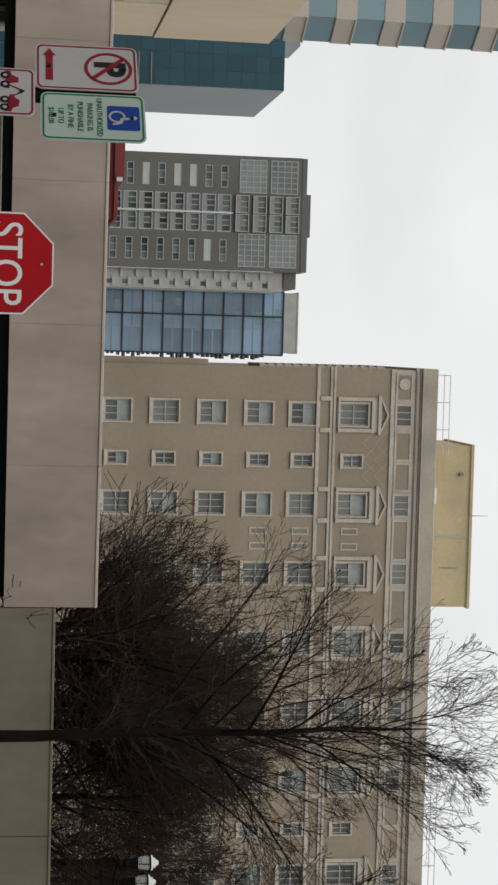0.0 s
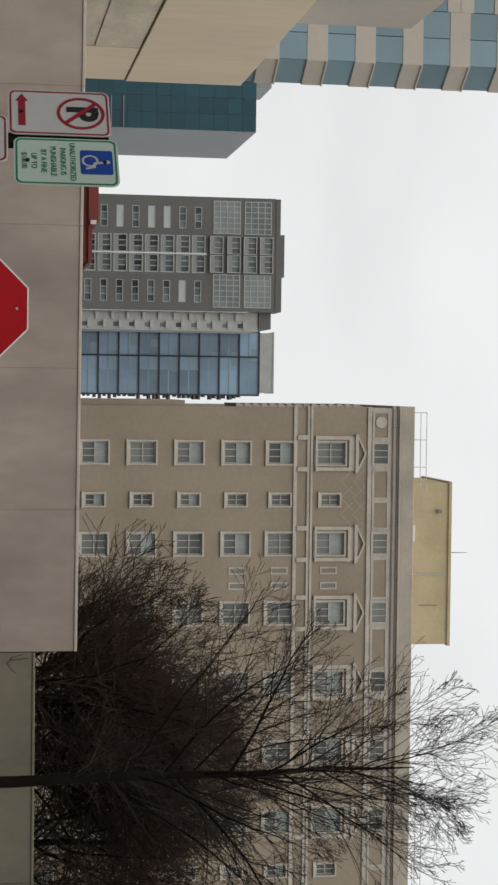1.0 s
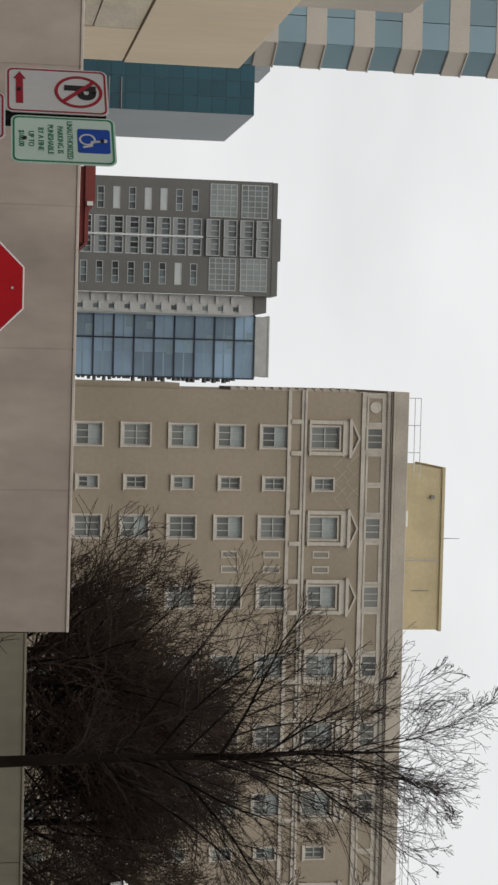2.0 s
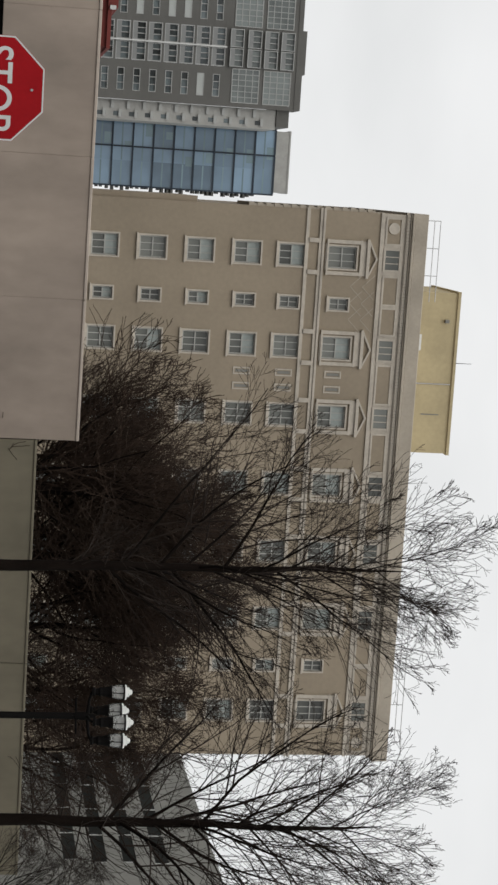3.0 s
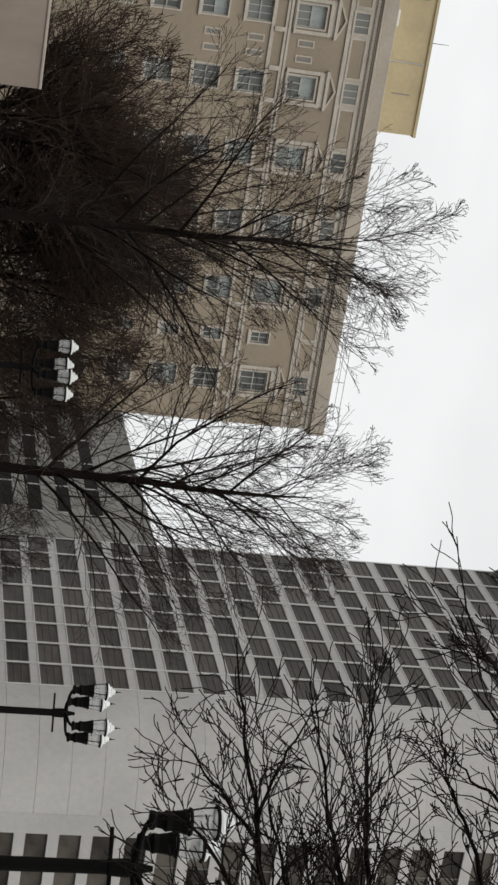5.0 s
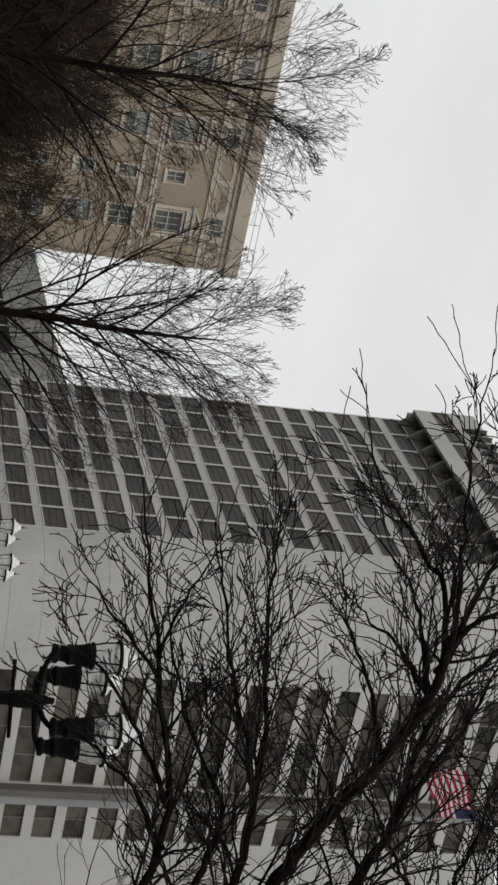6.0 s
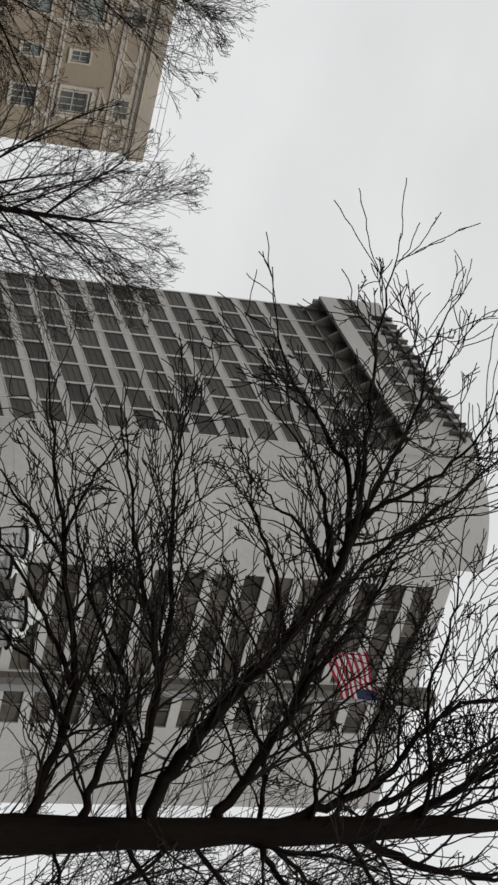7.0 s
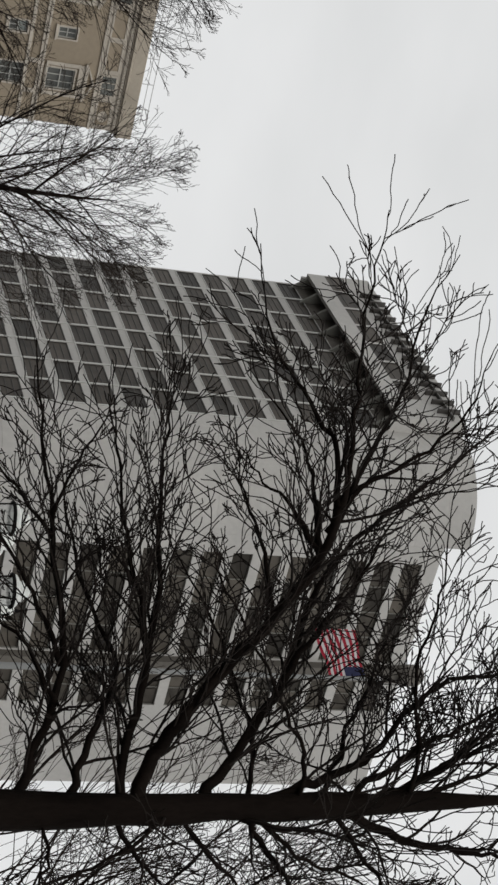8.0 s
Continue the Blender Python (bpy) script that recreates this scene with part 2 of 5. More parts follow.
def tube(bm, pts, radii, sides=8, close=True):
    """A tapered round bar through pts."""
    rings = []
    for i, p in enumerate(pts):
        p = Vector(p)
        d = (Vector(pts[min(i + 1, len(pts) - 1)]) - Vector(pts[max(i - 1, 0)])).normalized()
        a = d.orthogonal().normalized() if abs(d.z) < 0.99 else Vector((1, 0, 0))
        if i:
            a = (prev - d * prev.dot(d)).normalized()
        prev = a
        b = d.cross(a)
        rings.append([bm.verts.new(p + (a * math.cos(k * math.tau / sides) + b * math.sin(k * math.tau / sides)) * radii[i]) for k in range(sides)])
    for r, s in zip(rings, rings[1:]):
        for k in range(sides):
            bm.faces.new((r[k], r[(k + 1) % sides], s[(k + 1) % sides], s[k]))
    if close:
        bm.faces.new(rings[0][::-1])
        bm.faces.new(rings[-1])
    return bm


def lathe(bm, profile, sides=16, at=(0, 0, 0)):
    """A turned solid about the z axis: profile is (radius, height) from the bottom up."""
    rings = [[bm.verts.new((at[0] + r * math.cos(k * math.tau / sides), at[1] + r * math.sin(k * math.tau / sides), at[2] + z)) for k in range(sides)] for r, z in profile]
    for r, s in zip(rings, rings[1:]):
        for k in range(sides):
            bm.faces.new((r[k], r[(k + 1) % sides], s[(k + 1) % sides], s[k]))
    bm.faces.new(rings[0][::-1])
    bm.faces.new(rings[-1])
    return bm


def plate(bm, outline, y0, y1, hole=None):
    """A flat plate in the xz plane between y0 (front) and y1, with an optional hole of as many corners."""
    f = [bm.verts.new((x, y0, z)) for x, z in outline]
    b = [bm.verts.new((x, y1, z)) for x, z in outline]
    n = len(outline)
    for i in range(n):
        bm.faces.new((f[i], b[i], b[(i + 1) % n], f[(i + 1) % n]))
    if hole:
        hf = [bm.verts.new((x, y0, z)) for x, z in hole]
        hb = [bm.verts.new((x, y1, z)) for x, z in hole]
        for i in range(n):
            j = (i + 1) % n
            bm.faces.new((f[i], f[j], hf[j], hf[i]))
            bm.faces.new((b[j], b[i], hb[i], hb[j]))
            bm.faces.new((hf[j], hb[j], hb[i], hf[i]))
    else:
        bm.faces.new(f)
        bm.faces.new(b[::-1])
    return bm


def rounded(x0, x1, z0, z1, r, seg=5):
    pts = []
    for cx, cz, a0 in ((x1 - r, z0 + r, -90), (x1 - r, z1 - r, 0), (x0 + r, z1 - r, 90), (x0 + r, z0 + r, 180)):
        pts += [(cx + r * math.cos(radians(a0 + 90 * k / seg)), cz + r * math.sin(radians(a0 + 90 * k / seg))) for k in range(seg + 1)]
    return pts


def circle(cx, cz, r, n=28, squash=1.0):
    return [(cx + squash * r * math.cos(-k * math.tau / n), cz + r * math.sin(-k * math.tau / n)) for k in range(n)][::-1]


def bar(bm, x0, z0, x1, z1, w, y0, y1):
    d = Vector((x1 - x0, z1 - z0)).normalized() * w / 2
    return plate(bm, [(x0 + d.y, z0 - d.x), (x1 + d.y, z1 - d.x), (x1 - d.y, z1 + d.x), (x0 - d.y, z0 + d.x)], y0, y1)


def lettering(name, body, size, material, parent, at, rot, label="", squeeze=1.0, bold=0.0):
    """Raised letters in the built-in font, turned into a mesh part."""
    cu = bpy.data.curves.new(name, "FONT")
    cu.body, cu.size, cu.align_x, cu.align_y, cu.extrude, cu.offset = body, size, "CENTER", "CENTER", 0.001, bold
    tmp = new(name, cu)
    me = bpy.data.meshes.new_from_object(tmp.evaluated_get(bpy.context.evaluated_depsgraph_get()))
    bpy.data.objects.remove(tmp)
    me.materials.clear()
    me.materials.append(material)
    ob = new(name, me)
    ob.parent, ob.location, ob.rotation_euler, ob.scale = parent, at, [radians(a) for a in rot], (squeeze, 1, 1)
    return tagged(ob, label)


def polar(az, dist, z=0.0):
    """A place by its bearing (degrees to the right of the y axis) and its distance over the ground."""
    return (dist * math.sin(radians(az)), dist * math.cos(radians(az)), z)


# ---- ground ----
g = boxes((-900, 900, -300, 1500, -0.5, 0.0))
ground = tagged(new("ground", mesh_of("ground", g, ASPHALT)), "dark grey asphalt ground between the buildings", "ground", kind="structure")


# ---- elevated concrete wall ----
WALL_Y = 48.0
wall = thing("wall_west", (7.39, WALL_Y, 0), "long pinkish concrete wall of large panels over a dark gap", "wall", kind="structure", turn=5)
joints = [-27.5, -23.5, -19.5, -15.6, -11.86, -7.96, -4.03, 0.0]
for xa, xb in zip(joints, joints[1:]):
    panel = part("panel", boxes((xa + 0.005, xb - 0.005, 0, 0.4, 2.58, 5.10)), CONC, wall, bevel=0.006)
    part("coping", boxes((xa + 0.002, xb - 0.002, -0.03, 0.44, 5.104, 5.19)), CAP, wall, bevel=0.012)
part("backing", boxes((-27.4, -0.1, 0.012, 0.3, 2.62, 5.08)), CONC, wall)
# near-black colour of beam and columns paints in the shade below the panels
part("beam", boxes((-27.4, -0.05, 1.0, 1.5, 2.30, 2.69)), SOFFIT, wall, "beam under the panels, coloured near black for the shade there")
# unseen slab added to keep skylight off the beam
part("shading_deck", boxes((-27.4, -0.05, 0.45, 9.0, 2.7, 2.95)), SOFFIT, wall)
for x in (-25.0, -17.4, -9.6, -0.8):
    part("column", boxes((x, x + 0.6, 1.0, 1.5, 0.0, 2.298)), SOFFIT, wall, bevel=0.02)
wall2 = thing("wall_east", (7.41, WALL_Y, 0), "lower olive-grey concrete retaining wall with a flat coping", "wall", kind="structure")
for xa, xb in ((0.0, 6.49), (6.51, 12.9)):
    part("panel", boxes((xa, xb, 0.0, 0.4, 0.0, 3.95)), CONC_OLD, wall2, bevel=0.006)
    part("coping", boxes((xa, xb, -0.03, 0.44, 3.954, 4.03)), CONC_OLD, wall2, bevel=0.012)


# ---- facade tools: a facade faces -y, its wall runs from x0 to x1 ----
def holed(bm, x0, x1, z0, z1, y0, y1, holes):
    """Wall of one storey with openings (xa, xb, za, zb) that do not overlap in x."""
    x = x0
    for xa, xb, za, zb in sorted(holes):
        if xa > x:
            add_box(bm, x, xa, y0, y1, z0, z1)
        if za > z0:
            add_box(bm, xa, xb, y0, y1, z0, za)
        if zb < z1:
            add_box(bm, xa, xb, y0, y1, zb, z1)
        x = xb
    if x < x1:
        add_box(bm, x, x1, y0, y1, z0, z1)
    return bm


def ring(bm, x0, x1, z0, z1, w, y0, y1):
    """A rectangular frame of bar width w."""
    add_box(bm, x0, x1, y0, y1, z0, z0 + w)
    add_box(bm, x0, x1, y0, y1, z1 - w, z1)
    add_box(bm, x0, x0 + w, y0, y1, z0 + w, z1 - w)
    add_box(bm, x1 - w, x1, y0, y1, z0 + w, z1 - w)
    return bm


# ---- the old hotel ----
HY = 122.0
hotel = thing("hotel_building", (1.2, HY, 0), "tan brick hotel with pale stone window surrounds and cornice", "building")
BIG = [3.35, 9.95, 15.0, 20.1, 25.2, 30.3, 37.4]
SMALL = [6.75, 33.9]
ROWZ = [4.1, 7.52, 10.95, 14.37, 17.79, 21.21, 24.45]
HW = 40.85
hw_bm = bmesh.new()
for i, zc in enumerate(ROWZ):
    za, zb = (0.0 if i == 0 else zc - 1.71), (zc + 1.71 if i < 6 else 25.6)
    if i < 6:
        zb = ROWZ[i + 1] - 1.71
    hl = [(x - 0.78, x + 0.78, zc - 0.95, zc + 0.95) for x in BIG] + [(x - 0.42, x + 0.42, zc - 0.70, zc + 0.70) for x in SMALL]
    holed(hw_bm, 0, HW, za, zb, 0, 0.5, hl)
TOPZ = 28.15
hl = [(x - 0.8, x + 0.8, TOPZ - 1.05, TOPZ + 1.05) for x in BIG] + [(x - 0.42, x + 0.42, TOPZ - 0.78, TOPZ + 0.72) for x in SMALL]
holed(hw_bm, 0, HW, 25.6, 30.9, 0, 0.5, hl)
add_box(hw_bm, 0, HW, 0, 0.5, 30.9, 32.7)
add_box(hw_bm, 0, 0.5, 0.5, 22, 0, 32.7)
add_box(hw_bm, HW - 0.5, HW, 0.5, 22, 0, 32.7)
add_box(hw_bm, 0.5, HW - 0.5, 21.5, 22, 0, 32.7)
part("wall", hw_bm, STUCCO, hotel)
part("roof", boxes((0.5, HW - 0.5, 0.5, 21.5, 32.2, 32.6)), PARAPET, hotel)
part("side_bay", boxes((-0.42, -0.004, 0.2, 12, 0, 17.4)), STUCCO, hotel)
tile_me = mesh_of("side_moulding", boxes((-0.24, -0.004, 0.1, 6, -0.28, 0.1), (-0.16, -0.006, 0.1, 6, 0.102, 0.3)), PARAPET)
for k in range(15):
    part("side_moulding", tile_me, PARAPET, hotel, at=(0, 0, 21.4 + k * 0.62))


def window_meshes(w, h, tag, bars):
    s = bmesh.new()
    ring(s, -w / 2 - 0.12, w / 2 + 0.12, -h / 2 - 0.12, h / 2 + 0.12, 0.12, -0.07, 0.12)
    add_box(s, -w / 2 - 0.18, w / 2 + 0.18, -0.14, 0.1, -h / 2 - 0.22, -h / 2 - 0.122)
    f = bmesh.new()
    ring(f, -w / 2 + 0.005, w / 2 - 0.005, -h / 2 + 0.005, h / 2 - 0.005, 0.09, 0.16, 0.24)
    add_box(f, -w / 2 + 0.095, w / 2 - 0.095, 0.165, 0.235, -0.04, 0.04)
    for x in bars:
        add_box(f, x - 0.03, x + 0.03, 0.17, 0.23, 0.041, h / 2 - 0.095)
        add_box(f, x - 0.03, x + 0.03, 0.17, 0.23, -h / 2 + 0.095, -0.041)
    p = boxes((-w / 2 + 0.05, w / 2 - 0.05, 0.25, 0.29, -h / 2 + 0.05, h / 2 - 0.05))
    b = boxes((-w / 2 + 0.1, w / 2 - 0.1, 0.242, 0.248, 0.0, h / 2 - 0.1))
    return (mesh_of("surround", s, LIME), mesh_of("sash", f, SASH), mesh_of("pane", p, GLASS_H), mesh_of("blind", b, GLASS_C))


W_BIG, W_SMALL, W_TOP = window_meshes(1.56, 1.9, "big", (-0.25, 0.25)), window_meshes(0.84, 1.4, "small", (0.0,)), window_meshes(1.6, 2.1, "top", (-0.26, 0.26))
rng = random.Random(5)


def hotel_window(kind, x, z, blind):
    w = part("window", kind[0], LIME, hotel, at=(x, 0, z))
    part("sash", kind[1], SASH, w)
    part("pane", kind[2], GLASS_H, w)
    if blind:
        part("blind", kind[3], GLASS_C, w)
    return w


for i, zc in enumerate(ROWZ):
    for x in BIG:
        hotel_window(W_BIG, x, zc, rng.random() < 0.45)
    for x in SMALL:
        hotel_window(W_SMALL, x, zc, rng.random() < 0.35)
for x in SMALL:
    hotel_window(W_SMALL, x, TOPZ - 0.03, False)
ped_me = [("sill", mesh_of("sill", boxes((-1.3, 1.3, -0.21, -0.002, -1.19, -1.06)), LIME), 0.0),
          ("pilaster", mesh_of("pilaster", boxes((-0.13, 0.13, -0.14, -0.004, -1.058, 1.3)), LIME), -1.14),
          ("lintel", mesh_of("lintel", boxes((-1.3, 1.3, -0.15, -0.006, 1.302, 1.45)), LIME), 0.0),
          ("entablature", mesh_of("entablature", boxes((-1.25, 1.25, -0.09, -0.005, 1.452, 1.78)), LIME), 0.0),
          ("ledge", mesh_of("ledge", boxes((-1.42, 1.42, -0.22, -0.006, 1.782, 1.92)), LIME), 0.0),
          ("pediment", mesh_of("pediment", plate(bmesh.new(), [(-1.45, 1.925), (1.45, 1.925), (0.0, 2.62)], -0.2, -0.008, [(-1.0, 2.02), (1.0, 2.02), (0.0, 2.46)]), LIME), 0.0)]
ped_me.append(("pilaster", ped_me[1][1], 1.14))
med_me = mesh_of("medallion", plate(bmesh.new(), circle(0, 0, 0.42, 16), -0.14, -0.066), LIME)
att_me = mesh_of("attic_window", boxes((-0.7, 0.7, -0.066, -0.054, -0.5, 0.5)), GLASS_H)
atf = ring(bmesh.new(), -0.86, 0.86, -0.66, 0.66, 0.15, -0.12, -0.054)
atb_me = mesh_of("mullion", boxes((-0.03, 0.03, -0.1, -0.068, -0.5, 0.5)), LIME)
atf_me = mesh_of("attic_surround", atf, LIME)
for x in BIG:
    w = hotel_window(W_TOP, x, TOPZ, rng.random() < 0.6)
    for nm, me_, px in ped_me:
        part(nm, me_, LIME, w, at=(px, 0, 0))
    a = part("attic_window", atf_me, LIME, hotel, at=(x, 0, 31.85))
    part("pane", att_me, GLASS_H, a)
    for px in (-0.24, 0.24):
        part("mullion", atb_me, LIME, a, at=(px, 0, 0))
for x in (1.05, HW - 1.05):
    part("medallion", med_me, LIME, hotel, at=(x, 0, 31.85))
for xa, xb in ((0.35, 2.2), (4.6, 6.6), (6.9, 8.8), (11.1, 13.9), (16.2, 19.0), (21.3, 24.1), (26.4, 29.2), (31.5, 33.7), (34.0, 36.2), (38.6, 40.5)):
    fp = part("frieze_panel", ring(bmesh.new(), xa - 0.1, xb + 0.1, 31.22, 32.48, 0.14, -0.11, -0.052), LIME, hotel)
    part("field", boxes((xa + 0.04, xb - 0.04, -0.062, -0.052, 31.36, 32.34)), STUCCO, fp)
part("frieze", boxes((0.02, HW - 0.02, -0.05, -0.004, 31.09, 32.69)), LIME, hotel)
# string courses, brackets, dentils, cornice
part("string_course", boxes((-0.1, HW + 0.1, -0.10, -0.003, 25.36, 25.52), (-0.06, HW + 0.06, -0.06, -0.003, 25.522, 25.62)), LIME, hotel)
part("string_course", boxes((-0.1, HW + 0.1, -0.10, -0.003, 26.36, 26.52), (-0.12, HW + 0.12, -0.15, -0.003, 26.60, 26.76), (-0.06, HW + 0.06, -0.06, -0.003, 26.522, 26.598)), LIME, hotel)
part("string_course", boxes((-0.06, HW + 0.06, -0.1, -0.003, 30.85, 31.08)), LIME, hotel)
br_me = mesh_of("bracket", boxes((-0.16, 0.16, -0.16, -0.004, 25.63, 26.35)), LIME)
for x in BIG:
    for sx in (-1.15, 1.15):
        part("bracket", br_me, LIME, hotel, at=(x + sx, 0, 0))
part("dentil_bed", boxes((-0.15, HW + 0.15, -0.12, -0.004, 32.70, 32.98)), LIME, hotel)
dn_me = mesh_of("dentil", boxes((-0.08, 0.08, -0.21, -0.122, 32.76, 32.97)), LIME)
for k in range(170):
    part("dentil", dn_me, LIME, hotel, at=(0.1 + k * 0.24, 0, 0))
for nm, y, z0, z1 in (("cornice", -0.27, 33.0, 33.12), ("cornice", -0.40, 33.122, 33.30), ("parapet", -0.34, 33.302, 34.3)):
    part(nm, boxes((y * 0.35, HW - y, y, 22.2, z0, z1)), PARAPET, hotel, bevel=0.03)
# slots between the bays and the faint trellis of brick
sl_me = mesh_of("slot_frame", ring(bmesh.new(), -0.27, 0.27, -0.62, 0.62, 0.10, -0.05, -0.003), LIME)
sd_me = mesh_of("slot", boxes((-0.1, 0.1, -0.02, -0.002, -0.45, 0.45)), GREY_DK)
for zc in (21.3, 24.4, TOPZ - 0.1):
    for x in (11.9, 13.0):
        s = part("slot_frame", sl_me, LIME, hotel, at=(x, 0, zc))
        part("slot", sd_me, GREY_DK, s)
tr = bmesh.new()
for x0 in (5.4, 6.6, 7.8):
    for k in (0, 1):
        for s in (-1, 1):
            bar(tr, x0, 28.9 + 0.9 * k, x0 + s * 0.9, 29.8 + 0.9 * k, 0.05, -0.016 - 0.004 * k - 0.002 * s, -0.003)
part("brick_trellis", tr, PARAPET, hotel)
ph = thing("rooftop_machine_room", (6.85, HY + 3, 34.3), "ochre rendered machine room on the hotel roof", "roof structure")
part("body", boxes((0, 12.2, 0, 8, 0, 3.6)), OCHRE, ph)
part("roof_edge", boxes((-0.12, 12.32, -0.12, 8.1, 3.602, 3.82)), OCHRE, ph)
part("louvre", boxes((3.2, 4.4, -0.06, -0.004, 0.1, 1.0)), WHITE, ph)
part("conduit", tube(bmesh.new(), [(6.9, -0.05, 0.05), (6.9, -0.05, 3.5)], (0.05, 0.05), 6), GREY, ph)
part("wall_lamp", boxes((2.0, 2.25, -0.3, -0.004, 2.7, 3.0)), GREY_DK, ph)
part("aerial", tube(bmesh.new(), [(5.3, 0.4, 3.83), (5.3, 0.4, 5.2)], (0.03, 0.015), 5), STEEL, ph)
part("vent_slot", boxes((9.2, 9.28, -0.03, -0.004, 1.4, 2.8)), GREY_DK, ph)
for xa, xb in ((1.5, 7.4), (30.0, 41.2)):
    r = thing("roof_railing", (0, HY, 34.3), "thin galvanised railing along the hotel roof edge", "railing", "roof railings")
    for h in (0.55, 1.0):
        part("rail", tube(bmesh.new(), [(xa, 0, h), (xb, 0, h)], (0.03, 0.03), 5), GALV, r)
    for k in range(int((xb - xa) / 2) + 1):
        part("post", tube(bmesh.new(), [(xa + 2 * k + 0.01, 0, 0), (xa + 2 * k + 0.01, 0, 1.0)], (0.03, 0.03), 5), GALV, r)
hut = thing("roof_hut", (27.2, HY + 4, 34.3), "low grey plant box on the hotel roof", "roof structure")
part("body", boxes((0, 1.6, 0, 2, 0, 0.9)), GREY, hut)
part("lid", boxes((-0.1, 1.7, -0.1, 2.1, 0.902, 1.0)), GREY_DK, hut)

# ---- grey office slab with a rounded corner ----
office = thing("office_building", (92.0, 212.8, 0), "grey precast office slab, dark window grid and rounded corner", "building", turn=-90)
AL, BAY, FH, GZ = 42.2, 5.2, 3.72, 12.38
NB, NF = 8, 20
ob_bm = bmesh.new()
add_box(ob_bm, 0, AL, 0.0, 0.6, 0, GZ)
for k in range(NF):
    z0 = GZ + k * FH
    holed(ob_bm, 0, AL, z0, z0 + FH, 0, 0.6, [(0.35 + b * BAY, 0.35 + b * BAY + BAY - 0.36, z0 + 0.4, z0 + 3.0) for b in range(NB)])
z_top = GZ + NF * FH
add_box(ob_bm, 0, AL, 0, 0.6, z_top, 97.1)
add_box(ob_bm, 0, 0.6, 0.6, 47, 0, 95.0)
add_box(ob_bm, 0.6, AL, 20, 20.5, 0, 95.0)
part("wall", ob_bm, GREY, office)
part("roof", boxes((0, AL, 0.6, 20, 94.5, 94.9)), GREY_DK, office)
# the top storey stands out over a coffered soffit
UP0, UP1, UPY = 0.7, 42.0, -2.1
up = bmesh.new()
add_box(up, UP0, UP1, UPY, UPY + 0.5, 87.7, 89.4)
holed(up, UP0, UP1, 89.4, 97.0, UPY, UPY + 0.5, [(0.9 + b * BAY, 0.9 + b * BAY + BAY - 0.5, 90.2, 92.8) for b in range(7)])
add_box(up, UP0, UP0 + 0.5, UPY + 0.5, -0.004, 86.9, 97.0)
add_box(up, UP1 - 0.5, UP1, UPY + 0.5, -0.004, 86.9, 97.0)
part("top_storey", up, GREY, office)
part("top_roof", boxes((UP0 + 0.5, UP1 - 0.5, UPY + 0.5, -0.004, 96.2, 96.6)), GREY_DK, office)
# soffit, ribs and coffer wall get dark colours that paint in the coffers' shade
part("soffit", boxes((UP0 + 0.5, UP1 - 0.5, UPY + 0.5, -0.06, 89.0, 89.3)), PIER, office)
part("coffer_shade", boxes((UP0 + 0.5, UP1 - 0.5, -0.05, -0.004, 86.2, 89.3)), PIER, office, "wall within the coffers, coloured dark for their shade")
rib = bmesh.new()
prof = [(-0.06, 85.4), (-0.06, 88.99), (UPY + 0.49, 88.99), (UPY + 0.49, 87.6)]
ra, rb = [rib.verts.new((-0.2, y, z)) for y, z in prof], [rib.verts.new((0.2, y, z)) for y, z in prof]
rib.faces.new(ra)
rib.faces.new(rb[::-1])
for q in range(4):
    rib.faces.new((ra[q], rb[q], rb[(q + 1) % 4], ra[(q + 1) % 4]))
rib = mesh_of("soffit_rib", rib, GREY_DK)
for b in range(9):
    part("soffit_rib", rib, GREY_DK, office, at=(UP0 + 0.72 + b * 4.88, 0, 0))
sun_fin = mesh_of("roof_fin", boxes((-0.11, 0.11, UPY - 0.7, UPY - 0.004, 0, 3.1)), BRONZE, 0.03)
for b in range(15):
    part("roof_fin", sun_fin, BRONZE, office, "dark upright fin at the roof edge", at=(7.0 + b * 2.35, 0, 93.7))
part("fin_rail", boxes((6.4, UP1 - 0.3, UPY - 0.5, UPY - 0.01, 95.2, 95.4)), TOWER, office)
off_f = mesh_of("window", ring(bmesh.new(), 0, BAY - 0.36, 0.0, 2.6, 0.13, 0.02, 0.16), BRONZE)
off_m = mesh_of("mullion", boxes((BAY - 0.33, BAY - 0.03, -0.07, -0.003, -0.4, 3.315)), MULL)
off_p = mesh_of("pane", boxes((0.04, BAY - 0.40, 0.10, 0.14, 0.04, 2.56)), GLASS_A)
off_b = mesh_of("transom", boxes((0.07, BAY - 0.43, 0.04, 0.098, 0.80, 0.88)), BRONZE)
off_s = mesh_of("sill", boxes((0.0, BAY - 0.36, -0.06, 0.02, -0.12, -0.004)), MULL)
for k in range(NF):
    for b in range(NB):
        w = part("window", off_f, BRONZE, office, at=(0.35 + b * BAY, 0, GZ + 0.4 + k * FH))
        part("pane", off_p, GLASS_A, w)
        part("mullion", off_m, MULL, w)
        part("transom", off_b, BRONZE, w)
        part("transom", off_b, BRONZE, w, at=(0, 0, 0.85))
        part("sill", off_s, MULL, w)
for b in range(7):
    w = part("window", off_f, BRONZE, office, at=(0.9 + b * BAY, UPY, 90.2))
    part("pane", off_p, GLASS_A, w)
    part("transom", off_b, BRONZE, w)


